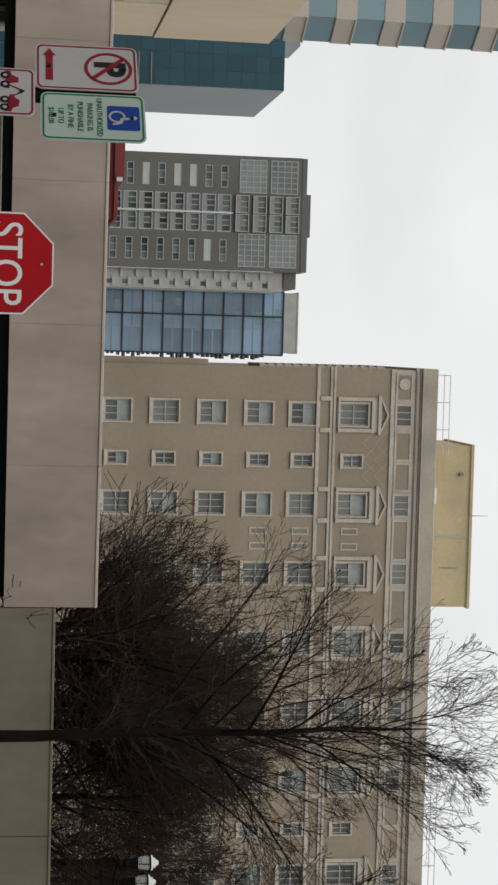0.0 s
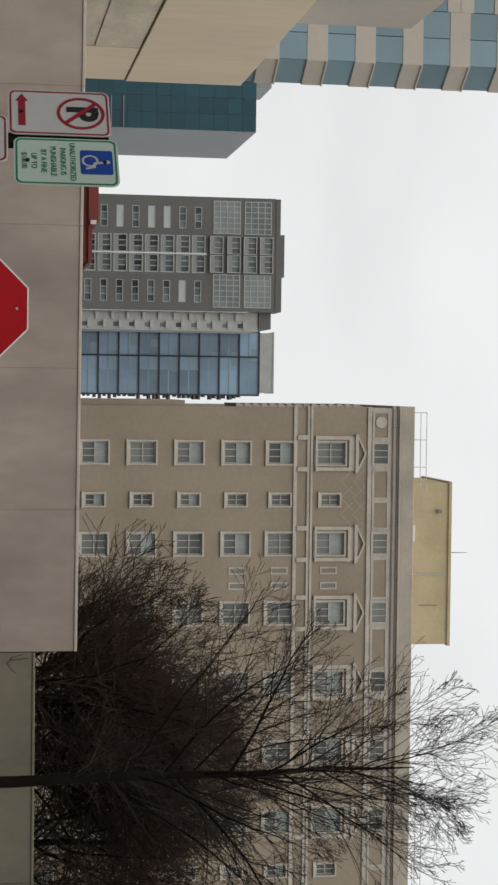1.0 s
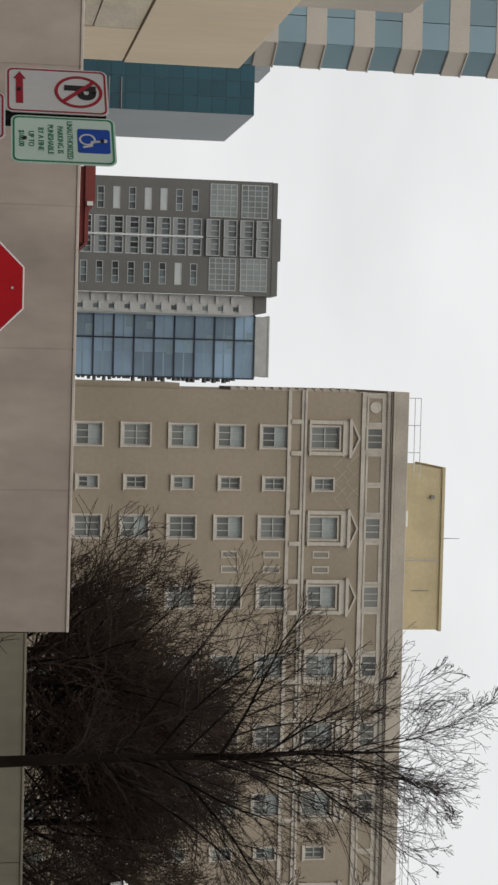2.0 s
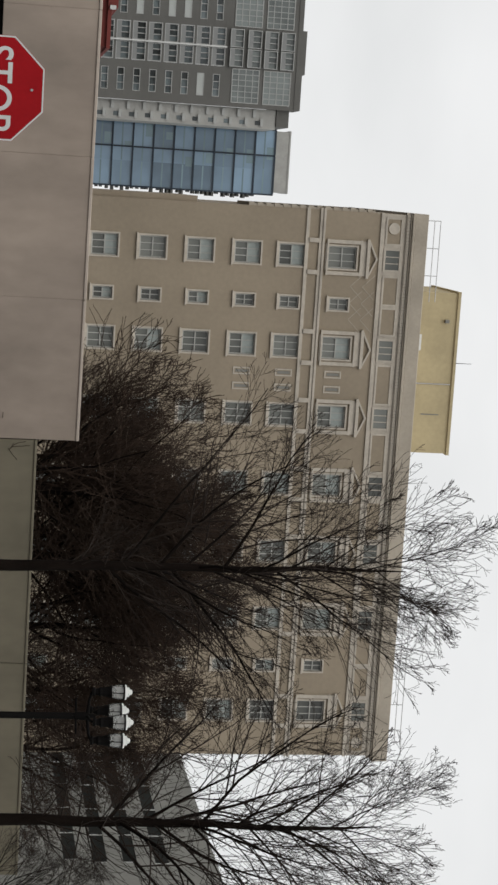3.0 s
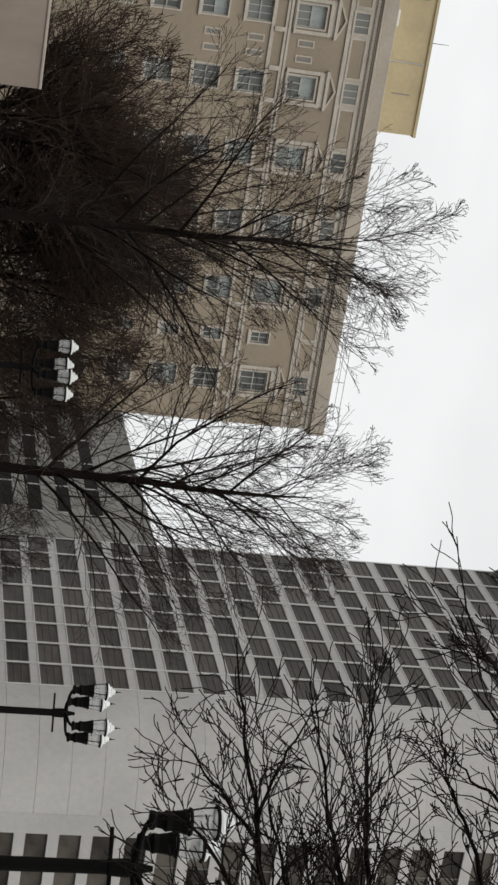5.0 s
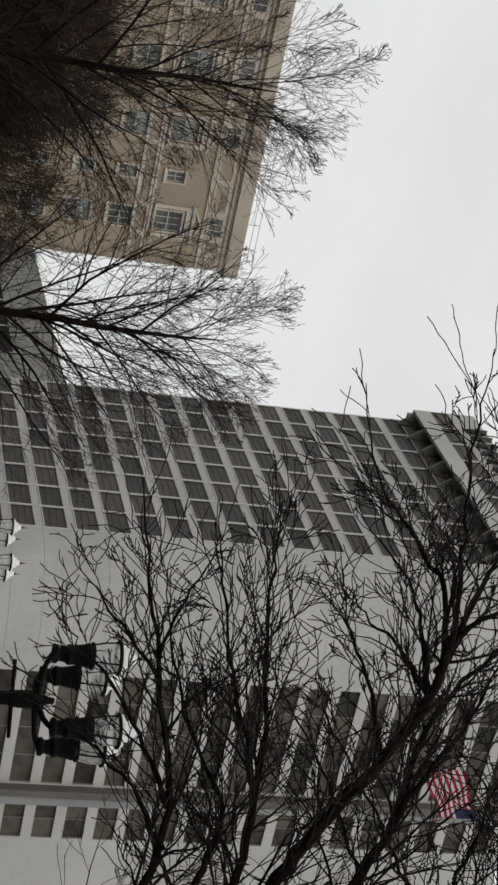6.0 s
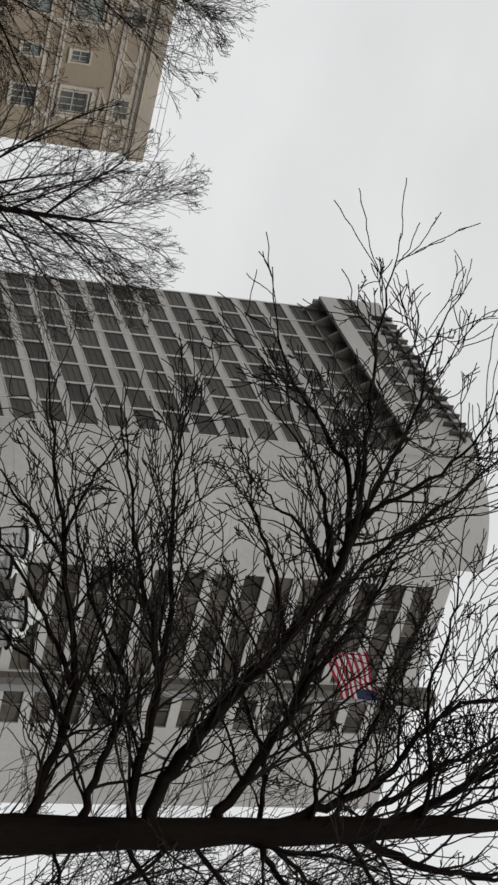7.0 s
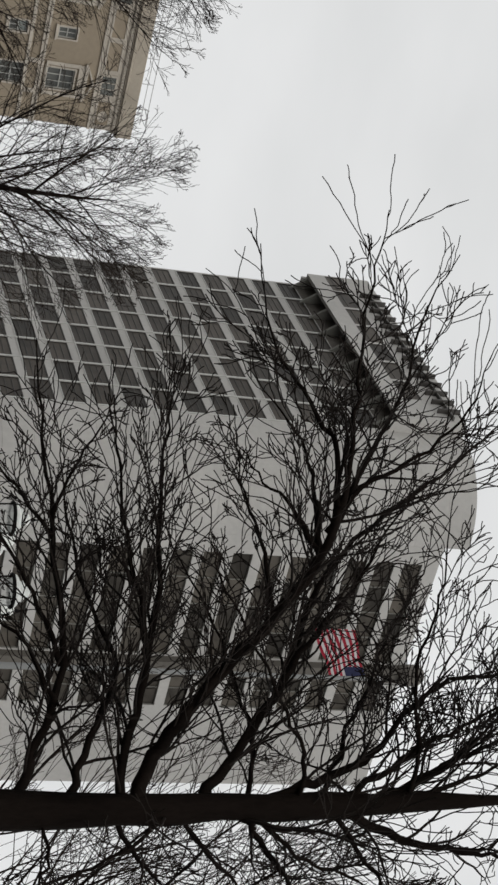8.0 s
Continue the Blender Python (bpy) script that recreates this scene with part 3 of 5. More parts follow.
def corner_band(bm, r, z0, z1, n=14):
    lo = [bm.verts.new((AL + r * math.sin(a), r - r * math.cos(a), z0)) for a in [k * math.pi / 2 / n for k in range(n + 1)]]
    hi = [bm.verts.new((v.co.x, v.co.y, z1)) for v in lo]
    c0, c1 = bm.verts.new((AL, r, z0)), bm.verts.new((AL, r, z1))
    for k in range(n):
        bm.faces.new((lo[k], lo[k + 1], hi[k + 1], hi[k]))
    bm.faces.new(hi + [c1])
    bm.faces.new((lo + [c0])[::-1])
    bm.faces.new((lo[0], hi[0], c1, c0))
    bm.faces.new((lo[-1], c0, c1, hi[-1]))
    return bm


for k in range(26):
    part("corner_panel", corner_band(bmesh.new(), 10.0, 1.6 + k * 3.68, 1.6 + k * 3.68 + 3.65), GREY, office)
# the long side: strips of windows between spandrels; local x 53 is its front plane
side = thing("office_wing", (102.0, 160.6, 0), "grey precast office front with dark strip windows", "building")
sb = bmesh.new()
WZ = 11.65
add_box(sb, 0.02, 38, 0, 0.6, 0, WZ)
for k in range(22):
    z0 = WZ + k * 3.68
    holed(sb, 0.02, 38, z0, z0 + 3.68, 0, 0.6, [(2.6, 17.8, z0 + 0.45, z0 + 2.9), (20.2, 25.6, z0 + 0.45, z0 + 2.9)])
add_box(sb, 0.02, 38, 0, 0.6, WZ + 22 * 3.68, 94.0)
add_box(sb, 37.4, 38, 0.6, 30, 0, 94.0)
part("wall", sb, GREY, side)
part("roof", boxes((0.02, 37.4, 0.6, 30, 93.4, 93.8)), GREY_DK, side)
part("pilaster", boxes((18.0, 20.0, -1.2, -0.004, 0, 95.5)), PIER, side, "dark weathered stone pilaster")
part("pilaster_cap", lathe(bmesh.new(), [(1.1, 0), (1.4, 0.8), (1.4, 2.6), (0.9, 3.4)], 12, (19.0, -0.7, 93.0)), PIER, side)
for n, xa, ln in ((4, 2.6, 15.2), (2, 20.2, 5.4)):
    st_f = mesh_of("frame", ring(bmesh.new(), 0, ln, 0, 2.45, 0.07, 0.1, 0.3), GREY_DK)
    st_m = mesh_of("mullion", boxes((-0.04, 0.04, 0.12, 0.3, 0.07, 2.38)), GREY_DK)
    pn = mesh_of("pane", boxes((0.01, ln / n - 0.01, 0.305, 0.36, 0.0, 2.45)), GLASS_B)
    for k in range(22):
        w = part("window", st_f, GREY_DK, side, at=(xa, 0, WZ + 0.45 + k * 3.68))
        for j in range(n):
            part("pane", pn, GLASS_B, w, at=(j * ln / n, 0, 0))
            if j:
                part("mullion", st_m, GREY_DK, w, at=(j * ln / n, 0, 0))

# ---- low wing behind, strip windows ----
low = thing("low_office_block", (92.5, 275.0, 0), "stained grey low office block with dark strip windows", "building", turn=-90)
lb = bmesh.new()
STRIPS = [(1.0, 51.0, 17.0), (1.0, 52.0, 21.1), (1.0, 52.0, 25.2), (1.0, 52.5, 29.6)]
add_box(lb, 0, 61.4, 0, 0.6, 0, 15.5)
part("base_wall", lb, GREY_DK, low)
z = 15.5
for xa, xb, zs in STRIPS:
    z1 = zs + 3.4 if zs < 29 else 38.0
    lb = bmesh.new()
    holed(lb, 0, 61.4, z, z1, 0, 0.6, [(xa, xb, zs - 0.1, zs + 1.8)])
    part("wall", lb, GREY_DK, low)
    z = z1
part("end_wall", boxes((0, 0.6, 0.6, 25, 0, 38.0)), GREY_DK, low)
part("roof", boxes((0.6, 61.4, 0.6, 25, 37.4, 37.8)), GREY_DK, low)
for xa, xb, zs in STRIPS:
    fr = bmesh.new()
    n = 5
    for j in range(n + 1):
        xx = min(xa + j * (xb - xa) / n, xb - 0.25)
        add_box(fr, xx, xx + 0.25, 0.0, 0.08, zs - 0.1, zs + 1.8)
    w = part("window", fr, MULL, low)
    for j in range(n):
        part("pane", boxes((xa + j * (xb - xa) / n + 0.01, xa + (j + 1) * (xb - xa) / n - 0.01, 0.085, 0.13, zs - 0.1, zs + 1.8)), GLASS_L, w)
w = part("window", ring(bmesh.new(), 2.0, 5.0, 11.4, 13.6, 0.2, -0.1, -0.004), GREY_DK, low)
part("pane", boxes((2.21, 4.79, -0.06, -0.008, 11.61, 13.39)), GLASS_L, w)

# ---- dark grey apartment tower far off ----
tower = thing("apartment_tower", (-37.2, 329.0, 0), "dark grey apartment tower with recessed balconies", "building")
tb = bmesh.new()
TW, NFL = 22.1, 15
for k in range(NFL):
    z0 = 1.5 + k * 3.03
    holed(tb, 0, TW, z0, z0 + 3.03, 0, 0.6, [(2.0, 6.2, z0 + 0.75, z0 + 2.1), (7.5, 10.9, z0 + 0.25, z0 + 2.85), (11.25, 14.7, z0 + 0.25, z0 + 2.85), (16.2, 20.4, z0 + 0.75, z0 + 2.1)])
z0 = 1.5 + NFL * 3.03
add_box(tb, 0, TW, 0, 0.6, z0, 60.6)
add_box(tb, 0.0, TW, 0.6, 16, 60.0, 60.6)
add_box(tb, 0, 0.5, 0.6, 16, 0, 60)
part("wall", tb, TOWER, tower)
for xa, xb, zt in ((0.1, 6.998, 61.5), (7.0, 15.2, 62.3), (15.202, 22.0, 61.8)):
    part("parapet", boxes((xa, xb, -0.1, 8, 60.602, zt)), TOWER, tower)
t_fr = ring(bmesh.new(), 0, 4.2, 0, 1.35, 0.12, -0.05, 0.2)
t_ml = mesh_of("mullion", boxes((-0.06, 0.06, -0.04, 0.2, 0.12, 1.23)), TOWER_F)
t_fr = mesh_of("frame", t_fr, TOWER_F)
t_pn = [mesh_of("pane", boxes((0.05 + 1.4 * j, 1.35 + 1.4 * j, 0.25, 0.3, 0.05, 1.3)), GLASS_TW) for j in range(3)]
b_fr = ring(bmesh.new(), 0, 3.4, 0, 2.6, 0.14, -0.05, 0.5)
for j in (1.15, 2.2):
    add_box(b_fr, j - 0.08, j + 0.08, 0.2, 0.5, 1.0, 2.46)
b_fr = mesh_of("balcony", b_fr, TOWER_F)
b_rl = mesh_of("railing", boxes((0.14, 3.26, -0.04, 0.04, 0.14, 0.95)), TOWER_L)
b_pn = [mesh_of("pane", boxes((0.15 + 1.05 * j, 1.15 + 1.05 * j, 0.5, 0.55, 0.15, 2.45)), GLASS_TW) for j in range(3)]
t_bl = mesh_of("blind", boxes((0.12, 4.08, 0.0, 0.2, 0.1, 1.25)), BLIND)
rng = random.Random(11)
for k in range(6, NFL):
    z0 = 1.5 + k * 3.03
    for x in (2.0, 16.2):
        w = part("window", t_fr, TOWER_L, tower, at=(x, 0, z0 + 0.75))
        if rng.random() < 0.24:
            part("blind", t_bl, BLIND, w, "pale drawn blind")
        else:
            for m_ in t_pn:
                part("pane", m_, GLASS_TW, w)
            for j in (1.4, 2.8):
                part("mullion", t_ml, TOWER_F, w, at=(j, 0, 0))
    for x in (7.5, 11.25):
        w = part("balcony", b_fr, TOWER_L, tower, at=(x, 0, z0 + 0.25))
        part("railing", b_rl, TOWER_L, w)
        for m_ in b_pn:
            part("pane", m_, GLASS_TW, w)
part("fin", boxes((10.95, 11.2, -0.5, -0.003, 0, 47.0)), WHITE, tower)
top_f = ring(bmesh.new(), 0, 6.4, 0, 5.3, 0.16, -0.12, 0.0)
top_m = mesh_of("mullion", boxes((-0.06, 0.06, -0.1, -0.052, 0.16, 5.14)), TOWER_F)
top_t = mesh_of("transom", boxes((0.16, 6.24, -0.11, -0.053, -0.07, 0.07)), TOWER_F)
top_f = mesh_of("frame", top_f, TOWER_F)
top_p = mesh_of("pane", boxes((0.1, 6.3, -0.05, -0.004, 0.1, 5.2)), GLASS_TU)
b_pu = [mesh_of("pane", boxes((0.15 + 1.05 * j, 1.15 + 1.05 * j, 0.5, 0.55, 0.15, 2.45)), GLASS_TU) for j in range(3)]
for x in (0.7, 14.9):
    for zz in (48.3, 54.4):
        w = part("window", top_f, TOWER_L, tower, at=(x, 0, zz))
        part("pane", top_p, GLASS_TW, w)
        for j in range(1, 6):
            part("mullion", top_m, TOWER_F, w, at=(j * 1.06, 0, 0))
        for j in (1.3, 2.65, 4.0):
            part("transom", top_t, TOWER_F, w, at=(0, 0, j))
for x in (7.6, 11.2):
    for zz in (47.6, 51.0, 54.2, 57.4):
        w = part("balcony", b_fr, TOWER_L, tower, at=(x, -0.56, zz))
        part("railing", b_rl, TOWER_L, w)
        for m_ in b_pu:
            part("pane", m_, GLASS_TW, w)
part("end_wall", boxes((TW + 0.004, TW + 3.7, 1.5, 16, 0, 57.5)), TOWER_S, tower)
eb = mesh_of("end_balcony", boxes((0.1, 1.5, -0.35, -0.004, 0, 0.55)), TOWER_F)
ew = mesh_of("end_window", boxes((2.1, 2.9, -0.05, -0.004, 0.5, 2.1)), GLASS_TW)
for k in range(7, 18):
    eo = part("end_balcony", eb, TOWER_L, tower, at=(TW + 0.15, 1.5, 1.5 + k * 3.03))
    part("end_balcony", eb, TOWER_L, tower, at=(TW + 1.75, 1.5, 3.0 + k * 3.03))
    part("end_window", ew, GLASS_TW, eo)
part("end_cap", boxes((TW - 1.0, TW + 3.2, 1.2, 14, 57.6, 60.0)), TOWER, tower)

# ---- glass apartment block ----
glass = thing("glass_building", (-11.9, 345.0, 0), "blue glass curtain-wall block with dark mullions", "building")
GW = 13.0
part("core", boxes((0.1, GW - 0.1, 0.4, 14, 0, 60.0)), TOWER, glass)
part("penthouse", boxes((0.2, GW - 0.5, 2.0, 12, 60.002, 63.4), (-0.0, GW - 0.4, 1.9, 12.1, 63.402, 63.7)), TOWER_S, glass)
cols, n_r = (0.0, 5.2, 8.0, GW), 15
mg = bmesh.new()
for x in (0.0, 5.2, GW):
    add_box(mg, x - 0.16, x + 0.16, -0.2, 0.1, 0, 60.3)
for k in range(n_r + 1):
    add_box(mg, 0.16, 5.04, -0.16, 0.1, k * 4.1 - 1.4, k * 4.1 - 1.1)
    add_box(mg, 5.36, GW - 0.16, -0.16, 0.1, k * 4.1 - 1.4, k * 4.1 - 1.1)
part("mullion_grid", mg, MULL_DK, glass)
rng = random.Random(3)
for k in range(5, n_r):
    for xa, xb in zip(cols, cols[1:]):
        part("pane", boxes((xa, xb, 0.12, 0.3, k * 4.1 - 1.1, k * 4.1 + 2.7)), GLASS_BL, glass)
    for xa, xb in zip(cols, cols[1:]):
        part("spandrel_strip", boxes((xa + 0.1, xb - 0.1, 0.095, 0.118, k * 4.1 + 0.55, k * 4.1 + 0.85)), GLASS_P, glass)
    # one pale patch a floor, of random width, painted in for a reflection
    xa = rng.uniform(0.3, 6.5)
    part("blind", boxes((xa, xa + rng.uniform(1.0, 3.0), 0.09, 0.118, k * 4.1 + 1.2, k * 4.1 + 2.6)), GLASS_P, glass, "pale patch on the glass, painted in for a reflection")
bal = mesh_of("side_balcony", boxes((0, 0.8, 0.2, 4, 0, 0.45)), TOWER)
for k in range(8, 56):
    part("side_balcony", bal, TOWER, glass, at=(GW + 0.17 - rng.choice((0.0, 0.25, 0.5)), 0, 1.02 * k + rng.uniform(-0.2, 0.2)))

# ---- teal glass tower ----
teal = thing("teal_office_tower", (-95.0, 415.0, 0), "teal glass office tower with a plain grey side", "building")
part("body", boxes((0, 32.0, 0, 49, 0, 70.6)), FAR_GREY, teal)
for k in range(20):
    for j in range(8):
        part("pane", boxes((j * 4.0 + 0.06, j * 4.0 + 3.94, -0.25, -0.01, k * 3.5 + 0.6, k * 3.5 + 4.04)), GLASS_T, teal)
part("crown", boxes((0.2, 21.0, 0.3, 18, 70.604, 74.4)), FAR_GREY, teal)
bal = mesh_of("slab_edge", boxes((0, 7.5, -0.6, -0.26, 0, 0.22)), TOWER_L)
for k in range(7, 11):
    part("slab_edge", bal, TOWER_L, teal, at=(24.4, 0, k * 3.0 + 8.0))

# ---- tan and blue office block ----
bank = thing("banded_office_building", (-60.0, 130.0, 0), "office block with sand bands and pale blue ribbon windows", "building")
BW = 34.6
part("core", boxes((0, BW - 0.4, 0.4, 11.0, 0, 62.0)), BEIGE_UP, bank)
CH = 56.6
corner_sp = mesh_of("corner_spandrel", boxes((0.0, 2.7, 0.0, 0.5, 0.0, 1.6)), BEIGE_UP)
corner_lg = mesh_of("corner_ledge", boxes((0.0, 2.7, -0.1, -0.004, 0.0, 0.12)), BEIGE_UP)
corner_pn = mesh_of("corner_pane", boxes((0.06, 2.66, 0.1, 0.4, 1.6, 3.7)), GLASS_P)
corner_si = mesh_of("corner_sill", boxes((0.0, 2.7, 0.02, 0.4, 0.0, 0.078)), GREY_DK)
for k in range(4, 16):
    z0 = 1.1 + k * 3.78
    part("spandrel", boxes((-0.1, BW - 4.2, 0.0, 0.38, z0 - 0.25, z0 + 1.85)), BEIGE_UP, bank)
    part("spandrel", boxes((BW - 4.19, BW - 0.01, 0.02, 0.38, z0, z0 + 1.6)), BEIGE_UP, bank)
    part("corner_spandrel", corner_sp, BEIGE_UP, bank, at=(BW, 0.01, z0), turn=CH)
    part("corner_ledge", corner_lg, BEIGE_UP, bank, at=(BW, 0.01, z0 + 1.46), turn=CH)
    part("corner_pane", corner_pn, GLASS_P, bank, at=(BW, 0.01, z0), turn=CH)
    part("corner_sill", corner_si, GREY_DK, bank, at=(BW, 0.01, z0 + 3.7), turn=CH)
    part("seam", boxes((-0.1, BW - 4.2, -0.012, -0.001, z0 + 0.78, z0 + 0.82)), GREY_DK, bank)
    for j in range(6):
        xa = BW - 0.05 - (j + 1) * 2.08
        dz = 0.0 if j < 2 else 0.25
        part("pane", boxes((xa + 0.03, xa + 2.05, 0.06, 0.3, z0 + 1.6 + dz, z0 + 3.78 - dz)), GLASS_P, bank)

# ---- beige building beyond the wall ----
annex = thing("beige_annex_building", (-13.4, 75.0, 0), "beige panelled building with a dark joint and weathered base", "building")
part("upper_panel", boxes((-9, 0.0, -25, 0, 8.76, 13.85)), BEIGE, annex, bevel=0.02)
part("lower_panel", boxes((-9, -0.05, -7.0, -0.02, 5.0, 8.7)), BEIGE, annex, bevel=0.02)
part("weathered_panel", boxes((-9, -0.12, -25, -7.03, 0.0, 6.9), (-9, -0.08, -25, -7.03, 6.93, 8.7)), BEIGE_OLD, annex, "rain-streaked concrete base panel")
part("core", boxes((-8.9, -0.3, -24.9, -0.1, 0.0, 13.5)), BEIGE_OLD, annex)
part("ledge", boxes((-9, 0.6, 0.004, 1.2, 4.0, 7.0)), BEIGE_OLD, annex)
part("setback_storey", boxes((-9, -0.9, -25, -9.0, 13.86, 19.2)), BEIGE_UP, annex)
part("shop_window", boxes((-9, -0.06, -1.0, -0.3, 0.4, 2.6)), GLASS_A, annex)

red = thing("red_gable_house", (-10.6, 90.0, 0), "brick red gabled house end beyond the wall", "building")
part("wall", boxes((0, 3.9, 0, 8, 0, 8.2)), RED_ROOF, red)
part("roof", boxes((-0.2, 1.95, -0.2, 8.2, 8.203, 8.72)), RED_ROOF, red)
part("lean_to_roof", boxes((1.96, 4.0, -0.15, 8.2, 8.203, 8.40)), RED_ROOF, red)
part("vent", boxes((1.85, 2.05, -0.4, -0.204, 8.3, 8.6)), WHITE, red)

# ---- what shows through the gap under the wall ----
back = thing("low_street_wall", (0, 72.0, 0), "low grey street wall seen under the concrete wall", "wall")
part("wall", boxes((-10.5, 25, 0, 0.5, 0, 2.3)), GREY_DK, back)
part("coping", boxes((-10.6, 25.1, -0.05, 0.55, 2.302, 2.4)), LIME, back)
kx, ky, _ = polar(-11.3, 56.0)
kiosk = thing("shop_front", (kx, ky, 0), "white shop front with a green and red fascia", "shop front")
part("body", boxes((-0.6, 0.95, 0, 1.5, 0, 2.75)), STOP_W, kiosk)
part("green_fascia", boxes((-0.15, 0.3, -0.05, -0.004, 1.9, 2.7)), SIGN_G, kiosk)
part("red_fascia", boxes((0.34, 0.44, -0.05, -0.004, 1.9, 2.7)), SIGN_R, kiosk)
part("shutter", boxes((0.6, 0.9, -0.05, -0.004, 0.3, 2.6)), GREY_DK, kiosk)


# ---- bare winter trees ----
class Skeleton:
    """Collects tapered twigs and writes them as one mesh."""

    def __init__(self):
        self.v, self.f = [], []

    def twig(self, pts, radii, sides):
        base, prev = len(self.v), None
        n = len(pts)
        for i in range(n):
            d = (pts[min(i + 1, n - 1)] - pts[max(i - 1, 0)])
            d.normalize()
            a = d.orthogonal() if prev is None else prev - d * prev.dot(d)
            a.normalize()
            prev = a
            b = d.cross(a)
            for k in range(sides):
                t = k * math.tau / sides
                self.v.append(pts[i] + (a * math.cos(t) + b * math.sin(t)) * radii[i])
        for i in range(n - 1):
            for k in range(sides):
                j = (k + 1) % sides
                self.f.append((base + i * sides + k, base + i * sides + j, base + (i + 1) * sides + j, base + (i + 1) * sides + k))

    def mesh(self, name, material):
        me = bpy.data.meshes.new(name)
        me.from_pydata([tuple(p) for p in self.v], [], self.f)
        me.materials.append(material)
        for p in me.polygons:
            p.use_smooth = True
        return me


def spread(rng, d, angle):
    """A direction that leaves d by about that angle, turned at random round it."""
    a = d.orthogonal().normalized()
    b = d.cross(a)
    t = rng.uniform(0, math.tau)
    ang = radians(angle * rng.uniform(0.75, 1.25))
    return (d * math.cos(ang) + (a * math.cos(t) + b * math.sin(t)) * math.sin(ang)).normalized()


def branch(rng, sk, start, d, length, r, level, spec):
    """One branch and, along it, its children, down to the last level. sk maps a level to its skeleton."""
    last = spec["levels"]
    n = spec.get("bends", 6) if level < last else spec.get("bends", 5) - 1
    pts, rad, dirs = [start.copy()], [r], [d.copy()]
    p, dd = start.copy(), d.copy()
    curl = Vector((rng.gauss(0, 1), rng.gauss(0, 1), rng.gauss(0, 1))) * spec.get("curl", 0.0)
    for i in range(n):
        dd = dd + curl + spec.get("pull", Vector()) + Vector((rng.gauss(0, 1), rng.gauss(0, 1), rng.gauss(0, 1))) * spec["wobble"] + Vector((0, 0, spec["rise"]))
        dd.normalize()
        p = p + dd * (length / n)
        pts.append(p.copy())
        dirs.append(dd.copy())
        rad.append(max(r * (1 - 0.78 * (i + 1) / n), spec["tip"]))
    sk[min(level, 2)].twig(pts, rad, 7 if level == 1 else 5 if level == 2 else 3)
    if level >= last:
        return
    kids = spec["kids"][level]
    for c in range(kids):
        f = spec["bare"] + (1 - spec["bare"]) * (c + rng.random()) / kids
        i = min(int(f * n), n - 1)
        u = f * n - i
        q = pts[i].lerp(pts[i + 1], u)
        rr = (rad[i] * (1 - u) + rad[i + 1] * u)
        reach = length * spec["ratio"] * (1.55 * (1 - f) + 0.28) * rng.uniform(0.75, 1.15)
        branch(rng, sk, q, spread(rng, dirs[i], spec["angle"]), reach,
               max(rr * spec["thick"], spec["tip"]), level + 1, spec)


def tree(at, label, seed, height, r0, lean, limbs, spec, bark, twig_mat, clear=0.25, top=1.0, shoots=0):
    """A tree: a tapered trunk, its limbs, each a mesh of its own, and the twigs."""
    rng = random.Random(seed)
    th = thing("tree", at, label, "tree", "bare trees")
    pts, rad = [], []
    n = 12
    for i in range(n + 1):
        f = i / n
        wob = 0.0 if i == 0 else 0.012 * height * f
        pts.append(Vector((lean[0] * f + rng.gauss(0, wob * 0.35), lean[1] * f + rng.gauss(0, wob * 0.35), height * top * f)))
        rad.append(r0 * (1.25 if i == 0 else 1.0) * (1 - f) ** 0.72 + 0.012)
    tk = Skeleton()
    tk.twig(pts, rad, 12)
    part("trunk", tk.mesh("trunk", bark), bark, th)
    tw = Skeleton()
    for k in range(limbs):
        f = clear + (0.96 - clear) * (k + 0.3 * rng.random()) / limbs
        i = min(int(f * n), n - 1)
        q = pts[i].lerp(pts[i + 1], f * n - i)
        t = k * 2.4 + rng.uniform(-0.4, 0.4)
        tilt = radians(spec["limb_angle"] * rng.uniform(0.8, 1.2) * (1 - 0.35 * f))
        d = Vector((math.cos(t) * math.sin(tilt), math.sin(t) * math.sin(tilt), math.cos(tilt)))
        lm = Skeleton()
        ln = spec["limb"] * height * (1.05 - 0.62 * f) * rng.uniform(0.85, 1.15)
        branch(rng, {1: lm, 2: tw}, q, d, ln, rad[i] * rng.uniform(0.34, 0.5), 1, spec)
        part("limb", lm.mesh("limb", bark), bark, th)
    for k in range(shoots):
        f = rng.uniform(clear * 0.72, clear + 0.12)
        i = int(f * n)
        t, tilt = rng.uniform(0, math.tau), radians(rng.uniform(48, 95))
        d = Vector((math.cos(t) * math.sin(tilt), math.sin(t) * math.sin(tilt), math.cos(tilt)))
        branch(rng, {1: tw, 2: tw}, pts[i].lerp(pts[i + 1], f * n - i), d, height * rng.uniform(0.12, 0.26), 0.022, 2, spec)
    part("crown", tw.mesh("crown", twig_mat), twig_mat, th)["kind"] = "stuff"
    return th


